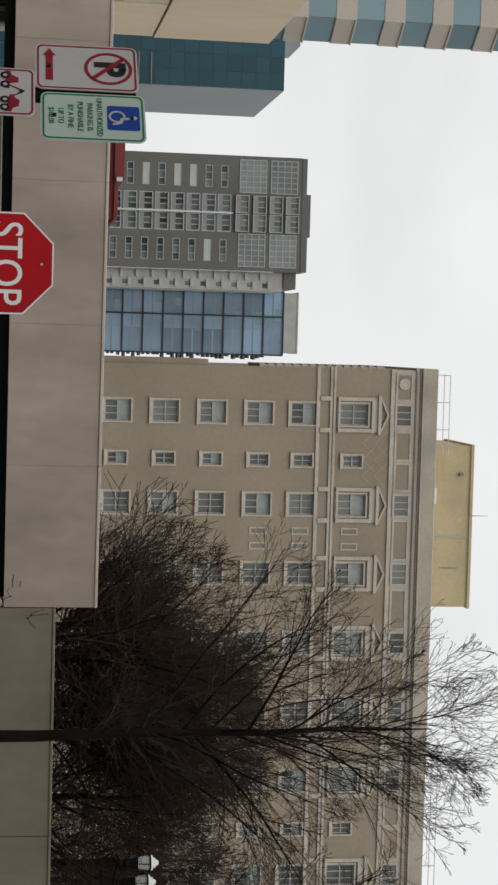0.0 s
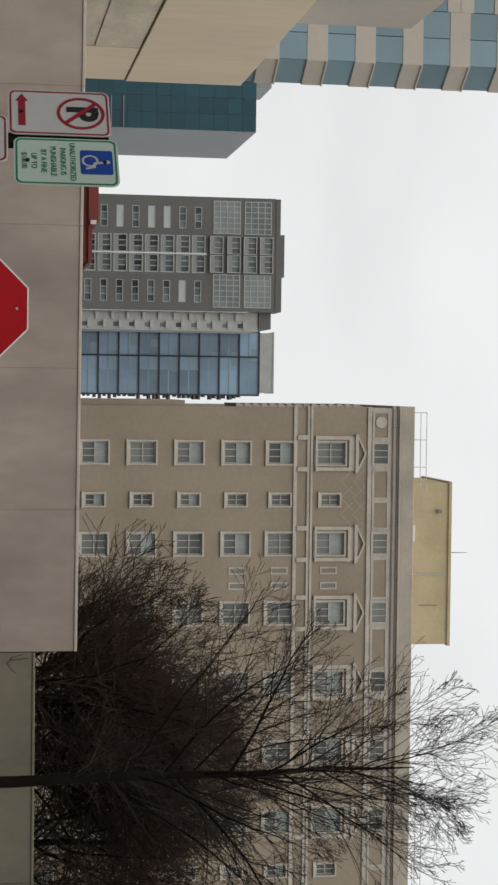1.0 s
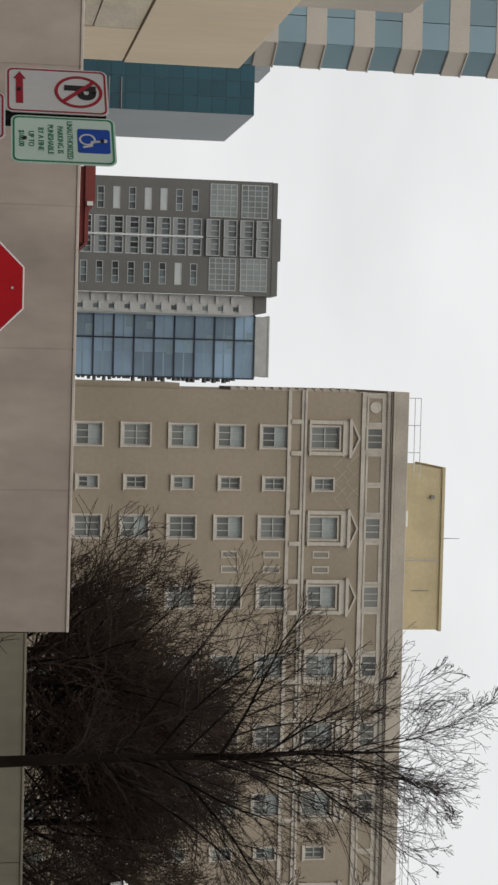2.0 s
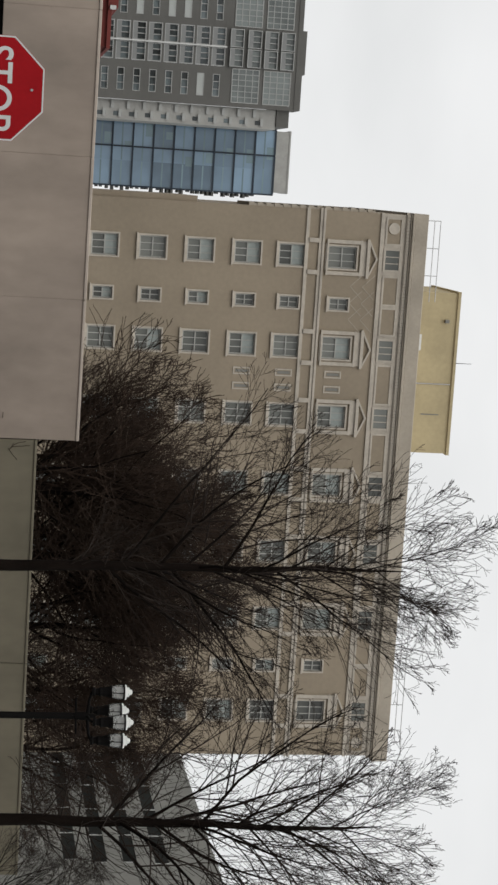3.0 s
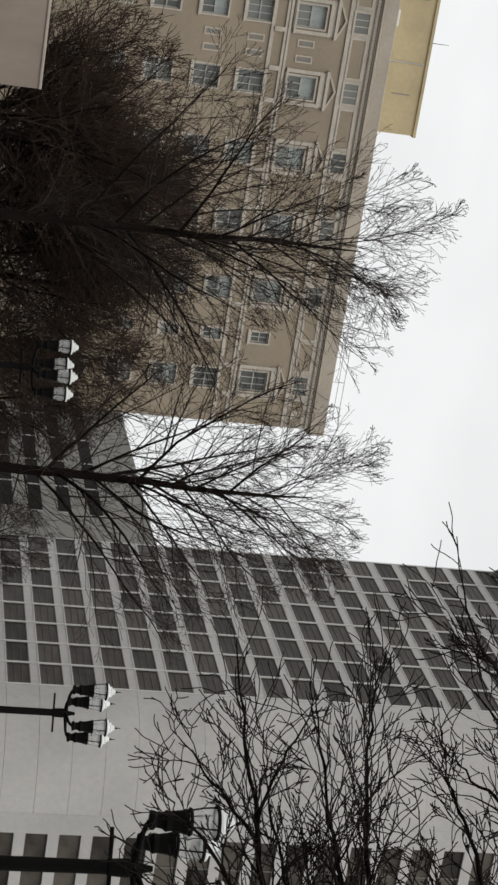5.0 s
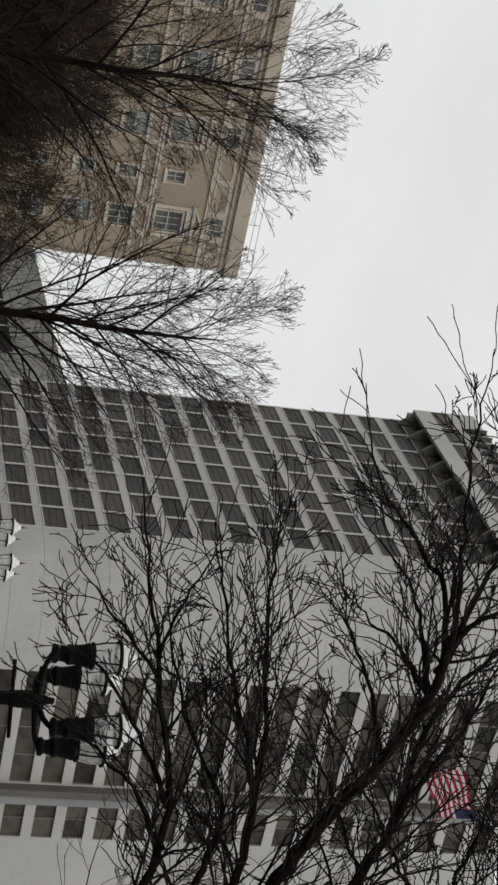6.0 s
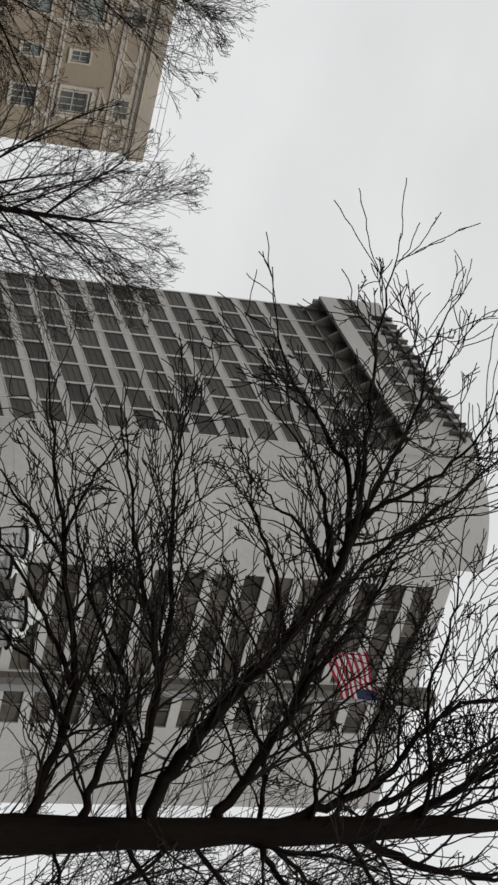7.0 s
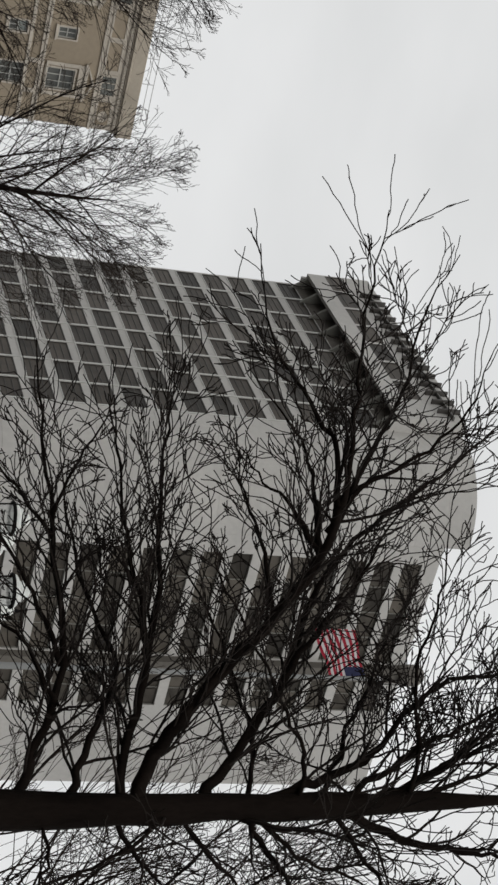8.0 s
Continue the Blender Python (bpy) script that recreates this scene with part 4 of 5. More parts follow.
SPEC = dict(levels=4, wobble=0.075, curl=0.04, rise=0.03, tip=0.0056, kids={1: 10, 2: 6, 3: 3}, bare=0.12, ratio=0.46, angle=34, limb_angle=62, limb=0.50, bends=7, thick=0.66)
street = tree(polar(12.97, 42.0), "bare street tree with upswept limbs before the wall", 4, 13.8, 0.155, (-0.15, 0.0), 22, SPEC, BARK_NEAR, TWIG, 0.42, 0.95, 12)
DENSE = dict(SPEC, wobble=0.12, kids={1: 10, 2: 6, 3: 4}, limb_angle=66, limb=0.70, tip=0.0098, thick=0.64, angle=38, rise=0.05, ratio=0.54)
thick = [tree(polar(10.3, 55.0), "dense bare red-brown tree behind the wall", 8, 10.9, 0.2, (0.2, 0.0), 17, DENSE, BARK_NEAR, TWIG_DENSE, 0.2, 0.8),
         tree(polar(12.6, 57.0), "dense bare red-brown tree behind the wall", 9, 11.2, 0.2, (0.0, 0.0), 17, DENSE, BARK_NEAR, TWIG_DENSE, 0.2, 0.8)]
for k, (az, dist, turn, grow) in enumerate(((10.9, 59.0, 70, 0.9), (14.9, 58.0, 140, 0.92), (12.0, 63.0, 200, 0.98), (17.0, 62.0, 300, 0.92), (9.7, 58.0, 30, 0.84), (18.9, 61.0, 110, 0.74))):
    c = copy_thing(thick[k % 2], pose(*polar(az, dist), 0, 0, turn))
    c.scale = (grow, grow, grow)
SPARE = dict(SPEC, limb_angle=54, limb=0.50)
leaner = tree(polar(21.1, 42.0), "bare street tree with a slightly leaning forked trunk", 21, 13.2, 0.165, (0.25, 0.0), 23, SPARE, BARK_NEAR, TWIG, 0.43, 0.95, 26)

for th, az, dist, turn, grow, note in ((leaner, 27.6, 66.0, 80, 0.42, "small bare tree beyond the street lamps"), (leaner, 47.0, 27.0, 160, 1.0, "bare tree behind the large dark tree"), (leaner, 23.7, 46.0, 200, 0.45, "small bare tree by the metal stairs")):
    c = copy_thing(th, pose(*polar(az, dist), 0, 0, turn))
    c.scale = (grow, grow, grow)
    tagged(c, note)


def near_tree(at, label, seed, height, r0, arms, spec):
    """The tree close by: long limbs swing out across the line of sight; each arm is (radius, depth at its foot, depth slope, knots out and up)."""
    rng = random.Random(seed)
    th = thing("tree", at, label, "tree", "bare trees")
    out, deep = Vector((-0.743, 0.669, 0)), Vector((0.669, 0.743, 0))
    n = 26
    pts, rad = [], []
    for i in range(n + 1):
        z = height * i / n
        pts.append(Vector((rng.gauss(0, 0.008), rng.gauss(0, 0.008), z)) + out * 0.034 * max(z - 5.0, 0))
        swell = 0.010 * math.sin(z * 5.1) + 0.006 * math.sin(z * 11.3 + 1)
        rad.append(max(r0 - 0.0175 * z + 0.05 * math.exp(-z * 1.5) + swell - 0.03 * max(z - 8.7, 0), 0.012))
    tk = Skeleton()
    tk.twig(pts, rad, 16)
    part("trunk", tk.mesh("trunk", BARK_NEAR), BARK_NEAR, th)
    tw = Skeleton()
    for r, d0, slope, knots in arms:
        lm = Skeleton()
        lat0 = knots[0][0]
        knots = [out * lat + deep * (d0 + slope * abs(lat - lat0)) + Vector((0, 0, up)) for lat, up in knots]
        path = []
        for i in range(len(knots) - 1):
            a, b = knots[max(i - 1, 0)], knots[min(i + 2, len(knots) - 1)]
            p, q = knots[i], knots[i + 1]
            for j in range(5):
                t = j / 5
                path.append(0.5 * ((2 * p) + (q - a) * t + (2 * a - 5 * p + 4 * q - b) * t * t + (3 * p - a - 3 * q + b) * t ** 3)
                            + Vector((rng.gauss(0, 1), rng.gauss(0, 1), rng.gauss(0, 1))) * (0.014 if i + j else 0))
        path.append(knots[-1])
        m = len(path) - 1
        rr = [max(r * (1.0 + 0.35 * math.exp(-i * 1.2)) * (1 - (0.45 if r > 0.06 else 0.90) * (i / m) ** 0.85), 0.005) for i in range(m + 1)]
        lm.twig(path, rr, 8)
        first = int(spec["first"] * min(1, r / 0.04) * (path[-1] - path[0]).length) + 3
        for c in range(first):
            f = 0.05 + 0.93 * ((c + rng.random()) / first) ** 1.0
            i = min(int(f * m), m - 1)
            q = path[i].lerp(path[i + 1], f * m - i)
            t = (path[i + 1] - path[i]).normalized()
            d = t * 0.9 + out * (0.18 if knots[-1].dot(out) > 0 else -0.18) + Vector((rng.gauss(0, 0.42), rng.gauss(0, 0.42), rng.gauss(0.05, 0.42)))
            branch(rng, {1: lm, 2: tw}, q, d.normalized(), spec["len"] * min(1, r / 0.046) * rng.uniform(0.5, 1.3) * (1.0 - 0.5 * f), max(min(rr[i] * 0.5, 0.016), 0.0048), 2 if f < 0.72 else 3 if f < 0.88 else 4, spec)
        part("limb", lm.mesh("limb", BARK_NEAR), BARK_NEAR, th)
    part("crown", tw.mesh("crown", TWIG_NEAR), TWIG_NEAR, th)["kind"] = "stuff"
    return th


NEAR = dict(levels=4, wobble=0.14, curl=0.03, rise=0.0, pull=Vector((-0.03, 0.027, 0.0)), tip=0.0054, kids={2: 5, 3: 2}, bare=0.12, ratio=0.54, angle=34, first=5.4, len=1.65, thick=0.68, bends=10)
LOW_ARMS = [(0.055, 0.00, 0.2, ((0.05, 5.12), (0.46, 5.30), (1.22, 5.56), (2.35, 5.50), (3.29, 5.42), (4.22, 5.37))),
            (0.028, 0.08, 0.3, ((0.88, 5.48), (1.36, 5.23), (1.83, 4.76), (2.16, 4.28))),
            (0.020, 0.46, 0.1, ((2.51, 5.50), (2.98, 5.67), (3.48, 5.98), (4.02, 6.03))),
            (0.040, 0.00, 0.4, ((0.05, 5.56), (0.61, 5.81), (1.23, 6.08), (1.96, 5.86), (2.72, 5.75), (3.52, 5.75))),
            (0.052, 0.00, 0.1, ((0.05, 6.03), (0.52, 6.08), (1.33, 6.27), (2.11, 6.14), (2.81, 6.04), (3.64, 5.99))),
            (0.035, 0.13, 0.2, ((1.33, 6.27), (1.93, 6.39), (2.76, 6.44), (3.52, 6.56), (4.21, 6.75)))]
MID_ARMS = [(0.068, 0.00, -0.2, ((0.06, 6.12), (0.56, 6.35), (1.10, 6.76), (1.66, 7.27), (2.18, 7.65), (2.59, 7.80))),
            (0.056, 0.00, 0.3, ((0.06, 6.70), (0.54, 7.08), (1.14, 7.57), (1.83, 7.89), (2.42, 8.33), (3.08, 9.19), (3.58, 9.87), (4.11, 10.49))),
            (0.035, 0.32, 0.1, ((1.14, 7.57), (1.61, 7.91), (2.10, 8.37), (2.65, 8.69), (3.30, 9.32))),
            (0.026, 0.00, 0.5, ((0.08, 7.11), (0.49, 7.27), (1.07, 7.23), (1.83, 7.05), (2.60, 6.78), (3.20, 6.80))),
            (0.025, 0.00, -0.5, ((0.09, 7.60), (0.53, 7.57), (0.94, 7.28), (1.60, 6.81), (2.06, 6.49), (2.56, 6.35)))]
FAN_ARMS = [(0.034, -0.51, 0.1, ((2.59, 7.80), (3.10, 7.77), (3.64, 7.50), (4.14, 7.20), (4.99, 7.13))),
            (0.030, -0.51, -0.1, ((2.59, 7.80), (3.29, 7.90), (3.98, 7.93), (4.75, 8.04), (5.27, 8.16))),
            (0.032, -0.51, 0.3, ((2.59, 7.80), (3.21, 8.20), (3.80, 8.57), (4.59, 8.89), (5.34, 9.40))),
            (0.034, -0.42, -0.3, ((2.39, 7.72), (2.79, 7.99), (3.07, 8.47), (3.49, 8.91), (4.01, 9.09))),
            (0.030, -0.42, 0.2, ((2.18, 7.65), (2.82, 7.65), (3.33, 7.50), (3.89, 7.09)))]
TOP_ARMS = [(0.050, 0.00, 0.1, ((0.09, 7.29), (0.31, 7.77), (0.46, 8.25), (0.88, 8.66), (1.20, 9.12), (1.31, 9.70), (1.68, 10.32))),
            (0.036, 0.00, -0.3, ((0.11, 8.02), (0.42, 8.41), (0.72, 8.97), (0.98, 9.49), (1.27, 10.08))),
            (0.055, 0.00, 0.3, ((0.12, 8.34), (0.31, 8.80), (0.48, 9.11), (0.72, 9.72), (1.12, 10.63))),
            (0.030, 0.00, 0.0, ((0.14, 8.72), (0.34, 9.22), (0.48, 9.73), (0.64, 10.43))),
            (0.026, 0.00, 0.6, ((0.09, 7.81), (0.66, 8.17), (1.19, 8.56), (1.70, 8.90), (2.19, 9.34), (2.90, 9.74))),
            (0.026, 0.00, -0.4, ((0.12, 8.63), (0.55, 8.67), (1.17, 8.53), (1.74, 8.63), (2.29, 8.65), (2.79, 8.58)))]
BACK_ARMS = [(0.055, 0.00, 0.2, ((0.07, 7.97), (-0.16, 8.46), (-0.28, 9.07), (-0.36, 9.63), (-0.57, 10.45))),
            (0.045, 0.00, -0.3, ((0.06, 7.06), (-0.22, 7.24), (-0.58, 7.48), (-1.08, 7.82))),
            (0.030, 0.00, 0.4, ((0.06, 7.19), (-0.34, 7.66), (-0.56, 8.28), (-0.96, 9.00))),
            (0.030, 0.00, 0.3, ((0.05, 5.96), (-0.31, 6.19), (-0.64, 6.52), (-1.11, 6.82))),
            (0.025, 0.00, -0.3, ((0.06, 6.44), (-0.26, 6.13), (-0.52, 5.55), (-0.86, 5.17))),
            (0.025, 0.00, 0.5, ((0.06, 6.49), (-0.41, 6.97), (-0.75, 7.34), (-1.14, 7.57))),
            (0.028, 0.00, 0.1, ((0.07, 7.91), (-0.36, 8.25), (-0.74, 8.52), (-1.23, 9.08))),
            (0.022, 0.00, -0.5, ((0.05, 5.34), (-0.35, 5.40), (-0.68, 5.24), (-1.09, 5.29)))]
SIDE_ARMS = [(0.026, -0.42, 0.1, ((2.18, 7.65), (2.59, 7.40), (2.87, 7.10), (3.28, 6.88))),
             (0.028, -0.32, 0.2, ((1.66, 7.27), (2.21, 7.21), (2.66, 7.08), (3.13, 7.03))),
             (0.022, 0.46, 0.1, ((2.35, 5.50), (2.69, 5.22), (3.08, 4.91), (3.42, 4.66))),
             (0.026, 0.23, 0.2, ((1.22, 5.56), (1.84, 5.31), (2.33, 5.02), (2.66, 4.73), (3.06, 4.58)))]
ARMS = SIDE_ARMS + LOW_ARMS + MID_ARMS + FAN_ARMS + TOP_ARMS + BACK_ARMS
near_tree(polar(42.42, 14.0), "large dark bare tree with long limbs beside the office", 31, 12.0, 0.245, ARMS, NEAR)


# ---- street lamps with four lanterns ----
def lantern_meshes():
    holder = lathe(bmesh.new(), [(0.05, 0), (0.10, 0.01), (0.105, 0.05), (0.075, 0.08), (0.085, 0.14), (0.115, 0.18), (0.105, 0.24), (0.12, 0.34), (0.135, 0.39), (0.13, 0.42)], 12)
    globe = lathe(bmesh.new(), [(0.125, 0.421), (0.160, 0.57), (0.170, 0.74)], 12)
    roof = lathe(bmesh.new(), [(0.18, 0.741), (0.175, 0.78), (0.11, 0.81), (0.115, 0.85), (0.065, 0.87), (0.06, 0.91), (0.02, 0.93)], 12)
    fin = lathe(bmesh.new(), [(0.012, 0.93), (0.022, 0.96), (0.010, 0.99), (0.006, 1.06)], 8)
    cage = bmesh.new()
    for k in range(4):
        a = k * math.tau / 4 + 0.4
        c, s = math.cos(a), math.sin(a)
        tube(cage, [(0.130 * c, 0.130 * s, 0.42), (0.164 * c, 0.164 * s, 0.58), (0.180 * c, 0.180 * s, 0.75)], (0.012,) * 3, 4)
    for rr, zz in ((0.180, 0.73), (0.138, 0.44)):
        tube(cage, [(rr * math.cos(q * math.tau / 16), rr * math.sin(q * math.tau / 16), zz) for q in range(17)], (0.02,) * 17, 4)
    return [mesh_of("lantern", holder, STEEL), mesh_of("glass", globe, LANTERN_GLASS), mesh_of("cover", roof, GLOBE), mesh_of("finial", fin, STEEL), mesh_of("cage", cage, STEEL)]


LANTERN = lantern_meshes()


def street_lamp(az, dist, top, turn):
    """A post with a cross bar and four lanterns on curled arms; top is the height of the lantern covers."""
    th = thing("street_lamp", polar(az, dist), "black iron street lamp with four frosted glass lanterns", "street lamp", "street lamps", turn=turn)
    hub = top - 1.25
    part("post", lathe(bmesh.new(), [(0.20, 0), (0.20, 0.4), (0.12, 0.6), (0.09, 0.9), (0.075, hub - 0.1), (0.09, hub - 0.08), (0.10, hub + 0.08), (0.10, hub + 0.14), (0.06, hub + 0.24), (0.03, hub + 0.40)], 14), STEEL, th)
    part("ladder_bar", tube(bmesh.new(), [(-0.42, 0, hub - 0.06), (0.42, 0, hub - 0.06)], (0.022, 0.022), 6), STEEL, th)
    for k in range(4):
        a = k * math.pi / 2 + 0.45
        c, s = math.cos(a), math.sin(a)
        arm = [(0.05 * c, 0.05 * s, hub + 0.2), (0.22 * c, 0.22 * s, hub + 0.22), (0.40 * c, 0.40 * s, hub + 0.24), (0.50 * c, 0.50 * s, hub + 0.27), (0.57 * c, 0.57 * s, hub + 0.31)]
        part("arm", tube(bmesh.new(), arm, (0.042, 0.036, 0.03, 0.03, 0.032), 8), STEEL, th)
        lt = part("lantern", LANTERN[0], STEEL, th, at=(0.57 * c, 0.57 * s, hub + 0.29))
        part("glass", LANTERN[1], LANTERN_GLASS, lt, "thin pale glass")
        part("cover", LANTERN[2], GLOBE, lt, "pale moulded cover")
        part("finial", LANTERN[3], STEEL, lt)
        part("cage", LANTERN[4], STEEL, lt)
    return th


street_lamp(17.85, 40.0, 6.13, -30)
street_lamp(29.2, 37.5, 7.30, -28)
street_lamp(34.15, 18.6, 6.10, -31)

# ---- signs ----


def traffic_plate(name, x0, x1, z0, z1, parent, face, rim, r=0.035):
    """A sheet metal plate with rounded corners, a coloured border and a bare back."""
    p = part(name, plate(bmesh.new(), rounded(x0, x1, z0, z1, r), 0, 0.003), face, parent)
    part("border", plate(bmesh.new(), rounded(x0 + 0.008, x1 - 0.008, z0 + 0.008, z1 - 0.008, r - 0.008), -0.0016, 0.0, rounded(x0 + 0.016, x1 - 0.016, z0 + 0.016, z1 - 0.016, r - 0.013)), rim, p)
    part("back", plate(bmesh.new(), rounded(x0 + 0.001, x1 - 0.001, z0 + 0.001, z1 - 0.001, r), 0.0032, 0.005), SIGN_BACK, p)
    for zz in (z0 + 0.06, z1 - 0.06):
        part("bolt", plate(bmesh.new(), circle((x0 + x1) / 2, zz, 0.009, 10), -0.008, -0.001), SIGN_K, p)
    return p


SD = 7.75
sx, sy, _ = polar(-8.28, SD)
signs = thing("parking_sign_post", (sx, sy, 0), "steel post with parking and tow-away signs", "traffic sign", turn=-41)
part("post", boxes((-0.03, 0.03, 0.012, 0.05, 0, 2.80)), STEEL, signs)
part("cross_bar", boxes((-0.2, 0.2, 0.006, 0.011, 2.70, 2.73), (-0.2, 0.2, 0.006, 0.011, 2.42, 2.45)), STEEL, signs)
np_ = traffic_plate("no_parking_plate", -0.315, -0.010, 2.343, 2.80, signs, SIGN_W, SIGN_RD)
part("ring", plate(bmesh.new(), circle(-0.1625, 2.668, 0.108), -0.0022, -0.0002, circle(-0.1625, 2.668, 0.093)), SIGN_RD, np_)
lettering("letter", "P", 0.185, SIGN_K, np_, (-0.1625, -0.0014, 2.668), (90, 0, 0), bold=0.008)
part("slash", bar(bmesh.new(), -0.1625 - 0.069, 2.668 + 0.069, -0.1625 + 0.069, 2.668 - 0.069, 0.02, -0.0032, -0.0024), SIGN_RD, np_)
arrow = bar(bmesh.new(), -0.07, 2.405, -0.235, 2.405, 0.032, -0.002, -0.0002)
plate(arrow, [(-0.285, 2.405), (-0.236, 2.377), (-0.236, 2.433)], -0.002, -0.0002)
part("arrow", arrow, SIGN_RD, np_)
rp = traffic_plate("reserved_parking_plate", 0.010, 0.315, 2.343, 2.80, signs, SIGN_WG, SIGN_G)
part("symbol_field", plate(bmesh.new(), rounded(0.085, 0.240, 2.632, 2.775, 0.012), -0.0016, -0.0002), SIGN_B, rp)
wc = plate(bmesh.new(), circle(0.155, 2.675, 0.037, 20), -0.003, -0.0018, circle(0.155, 2.675, 0.028, 20))
plate(wc, circle(0.160, 2.752, 0.011, 12), -0.003, -0.0018)
bar(wc, 0.163, 2.74, 0.170, 2.695, 0.013, -0.003, -0.0018)
bar(wc, 0.165, 2.695, 0.195, 2.693, 0.011, -0.0032, -0.0018)
bar(wc, 0.193, 2.697, 0.205, 2.655, 0.011, -0.003, -0.0018)
part("wheelchair_symbol", wc, SIGN_W, rp)
for k, (txt, sz) in enumerate((("UNAUTHORIZED", 0.036), ("PARKING IS", 0.036), ("PUNISHABLE", 0.036), ("BY A FINE", 0.036), ("UP TO", 0.036), ("$100.00", 0.034))):
    lettering("line_of_text", txt, sz, SIGN_G, rp, (0.1625, -0.0014, 2.598 - k * 0.042), (90, 0, 0), squeeze=0.95 if k else 0.88)
np_.location.z += 0.012
rp.location.z += 0.035
tow = traffic_plate("tow_away_plate", -0.135, 0.175, 2.113, 2.336, signs, SIGN_W, SIGN_RD)
tow.location.z += 0.018
TZ = 2.205


def tow_vehicle(name, outline, wheels):
    o = part(name, plate(bmesh.new(), outline, -0.0022, -0.0002), SIGN_RD, tow)
    for wx in wheels:
        part("wheel", plate(bmesh.new(), circle(wx, TZ, 0.022, 14), -0.0034, -0.0024, circle(wx, TZ, 0.010, 14)), SIGN_K, o)
        part("hub", plate(bmesh.new(), circle(wx, TZ, 0.009, 10), -0.0034, -0.0024), SIGN_W, o)
    return o


tow_vehicle("truck_pictogram", [(-0.115, TZ), (0.0, TZ), (0.0, TZ + 0.02), (-0.035, TZ + 0.02), (-0.042, TZ + 0.058), (-0.072, TZ + 0.058), (-0.088, TZ + 0.028), (-0.115, TZ + 0.022)], (-0.085, -0.025))
tow_vehicle("car_pictogram", [(0.04, TZ + 0.02), (0.15, TZ), (0.15, TZ + 0.03), (0.128, TZ + 0.034), (0.112, TZ + 0.06), (0.078, TZ + 0.064), (0.06, TZ + 0.042), (0.04, TZ + 0.04)], (0.075, 0.125))
cb = bar(bmesh.new(), -0.02, TZ + 0.02, 0.015, TZ + 0.085, 0.007, -0.002, -0.0002)
part("boom", cb, SIGN_RD, tow)
part("tow_line", bar(bmesh.new(), 0.015, TZ + 0.083, 0.045, TZ + 0.04, 0.004, -0.0023, -0.0002), SIGN_K, tow)

STOP_D = 12.95
qx, qy, _ = polar(-2.62, STOP_D)
stop = thing("stop_sign", (qx, qy, 0), "red octagonal stop sign with white letters on a steel post", "traffic sign", turn=2.6)
SZ = 2.245
oct8 = lambda r: [(r / math.cos(math.pi / 8) * math.sin(math.pi / 8 + k * math.pi / 4), SZ + r / math.cos(math.pi / 8) * math.cos(math.pi / 8 + k * math.pi / 4)) for k in range(8)][::-1]
sp = part("plate", plate(bmesh.new(), oct8(0.381), 0, 0.003), SIGN_R, stop)
part("border", plate(bmesh.new(), oct8(0.379), -0.0016, -0.0001, oct8(0.367)), STOP_W, sp)
part("back", plate(bmesh.new(), oct8(0.378), 0.0032, 0.005), SIGN_BACK, sp)
lettering("letters", "STOP", 0.325, STOP_W, sp, (0, -0.0016, SZ + 0.018), (90, 0, 0), "white capital letters", squeeze=0.80, bold=0.002)
for zz in (SZ - 0.25, SZ + 0.29):
    part("bolt", plate(bmesh.new(), circle(0, zz, 0.01, 10), -0.008, -0.001), SIGN_BACK, sp)
part("post", boxes((-0.03, 0.03, 0.008, 0.05, 0, SZ + 0.3)), GALV, stop)

# ---- flag pole ----
fx, fy, _ = polar(37.35, 60.0)
pole = thing("flagpole", (fx, fy, 0), "tall white flagpole before the office", "flagpole")
part("shaft", lathe(bmesh.new(), [(0.16, 0), (0.14, 8), (0.07, 28.4), (0.05, 28.45)], 12), TOWER_L, pole)
part("ball", lathe(bmesh.new(), [(0.04, 28.45), (0.12, 28.52), (0.14, 28.6), (0.10, 28.7), (0.03, 28.75)], 12), GALV, pole)
flag = thing("flag", (fx, fy, 28.1), "red and white striped flag with a navy canton, flying", "flag")


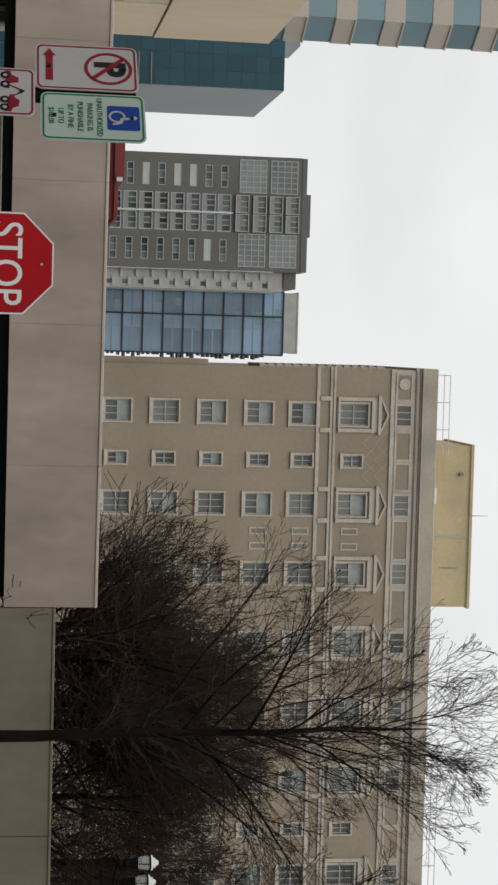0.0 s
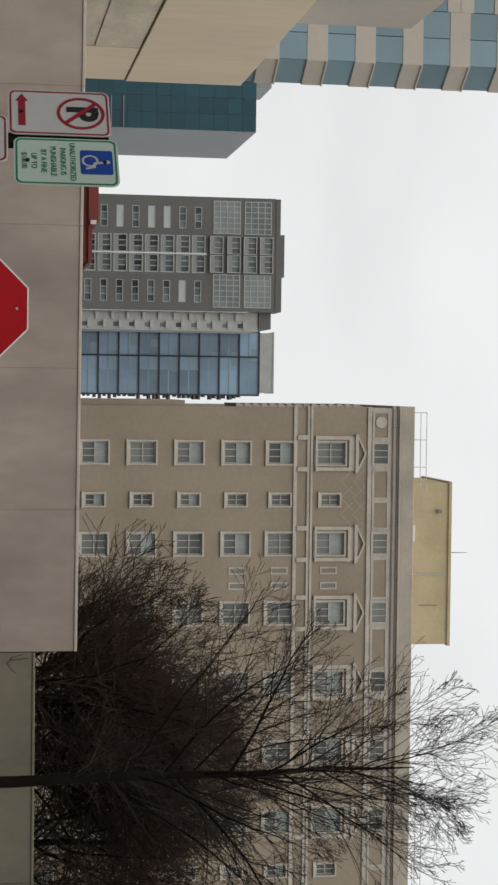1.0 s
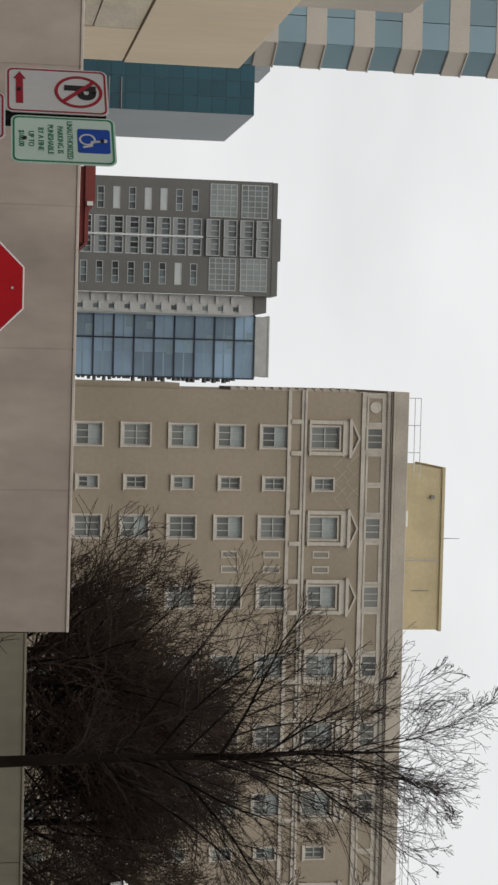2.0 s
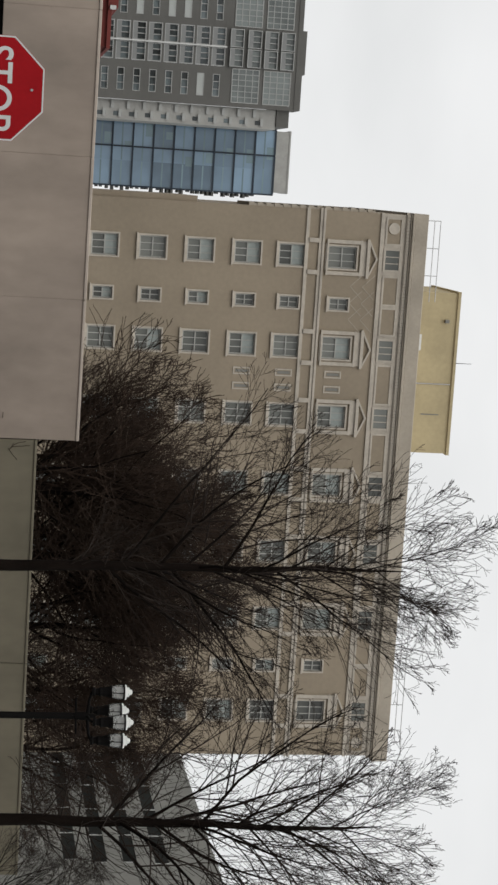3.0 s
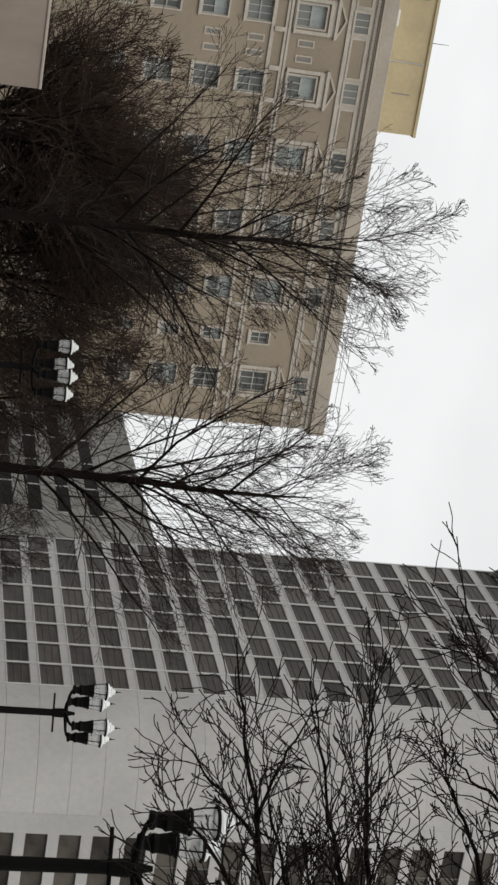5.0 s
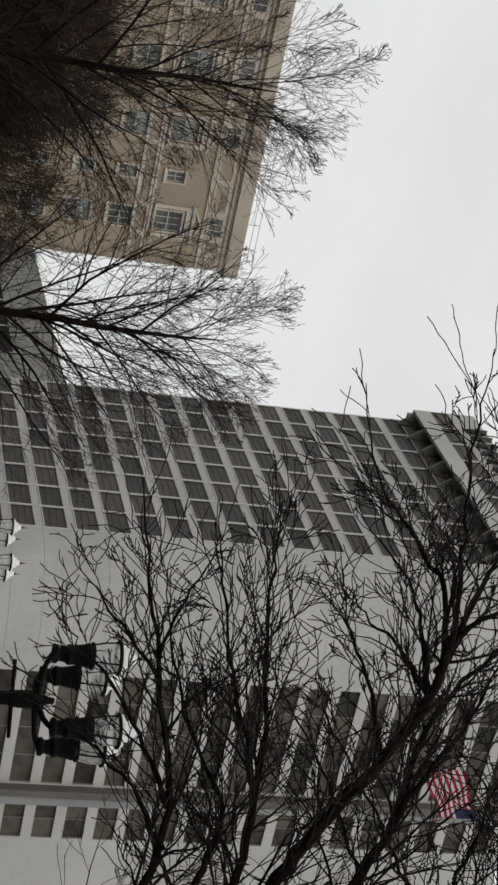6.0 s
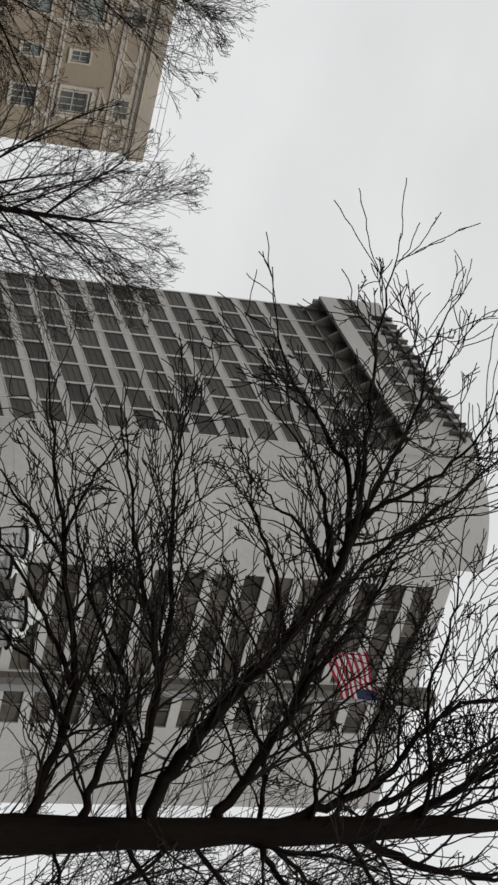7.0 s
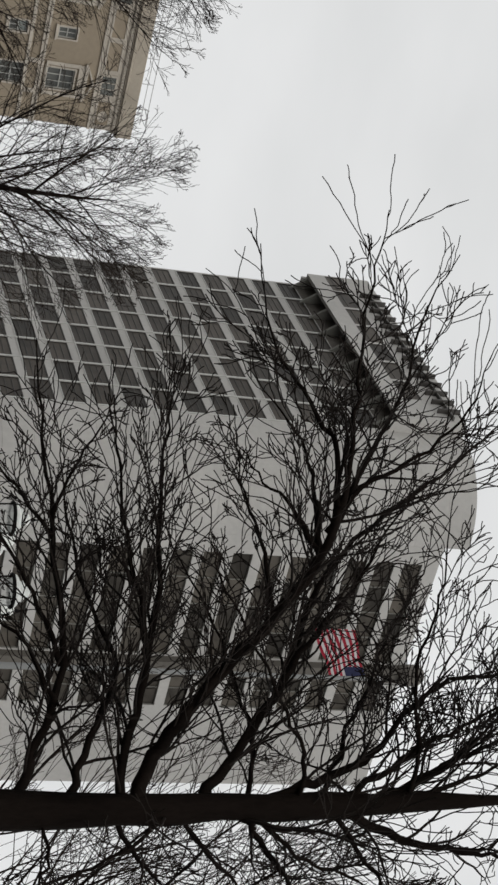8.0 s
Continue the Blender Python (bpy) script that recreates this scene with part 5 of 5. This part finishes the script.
def cloth(u0, u1, v0, v1, material, name):
    """A piece of the waving cloth between fly positions u and hoist positions v, in metres."""
    bm = bmesh.new()
    n = max(2, int((u1 - u0) * 8))
    rows = []
    for i in range(n + 1):
        u = u0 + (u1 - u0) * i / n
        w = 0.16 * math.sin(u * 3.6 + 0.5) * min(1, u)
        rows.append([bm.verts.new((-0.70 * u - 0.6 * w, 0.55 * u + 0.8 * w, -v - 0.30 * u - 0.06 * math.sin(3 * u + v * 2) * u)) for v in (v0, v1)])
    for r, s in zip(rows, rows[1:]):
        bm.faces.new((r[0], s[0], s[1], r[1]))
    bmesh.ops.solidify(bm, geom=bm.faces[:], thickness=0.006)
    return part(name, bm, material, flag)


FH_, FL_ = 1.5, 1.9
for k in range(13):
    v0, v1 = k * FH_ / 13, (k + 1) * FH_ / 13
    cloth(0.42 if k < 7 else 0.08, FL_, v0, v1, FLAG_R if k % 2 == 0 else FLAG_W, "stripe")
cloth(0.08, 0.415, 0.0, 7 * FH_ / 13, FLAG_B, "canton")

# ---- metal stair frame and white board by the end of the wall ----
gx, gy, _ = polar(25.3, 40.0)
rack = thing("metal_stair_frame", (gx, gy, 0), "black metal stair frame with railings", "metal stairs", turn=-25)
for x in (-1.3, -0.55, 0.3, 1.9):
    part("upright", tube(bmesh.new(), [(x, 0, 0), (x, 0, 3.55 if x < 1 else 3.8)], (0.03, 0.03), 6), STEEL, rack)
for z in (2.75, 3.15, 3.5):
    part("rail", tube(bmesh.new(), [(-1.3, 0, z), (1.9, 0, z + 0.12)], (0.022, 0.022), 6), STEEL, rack)
for k in range(14):
    part("baluster", tube(bmesh.new(), [(0.4 + k * 0.11, 0.02, 2.2), (0.4 + k * 0.11, 0.02, 3.55)], (0.012, 0.012), 5), STEEL, rack)
part("signal_box", boxes((-1.1, -0.75, -0.2, -0.05, 2.5, 3.1)), STEEL, rack, bevel=0.02)
for k in range(3):
    part("bracket", boxes((-0.5 + k * 0.14, -0.42 + k * 0.14, -0.1, -0.02, 3.58, 3.78)), STEEL, rack)
bx, by, _ = polar(26.5, 39.6)
board = thing("notice_board", (bx, by, 0), "plain white board on a steel frame", "board", turn=-25)
part("face", boxes((-0.45, 0.45, 0, 0.06, 2.4, 3.62)), WHITE, board, bevel=0.01)
part("leg", boxes((-0.4, -0.34, 0.065, 0.12, 0, 3.7)), STEEL, board)
part("leg", boxes((0.34, 0.40, 0.065, 0.12, 0, 3.7)), STEEL, board)
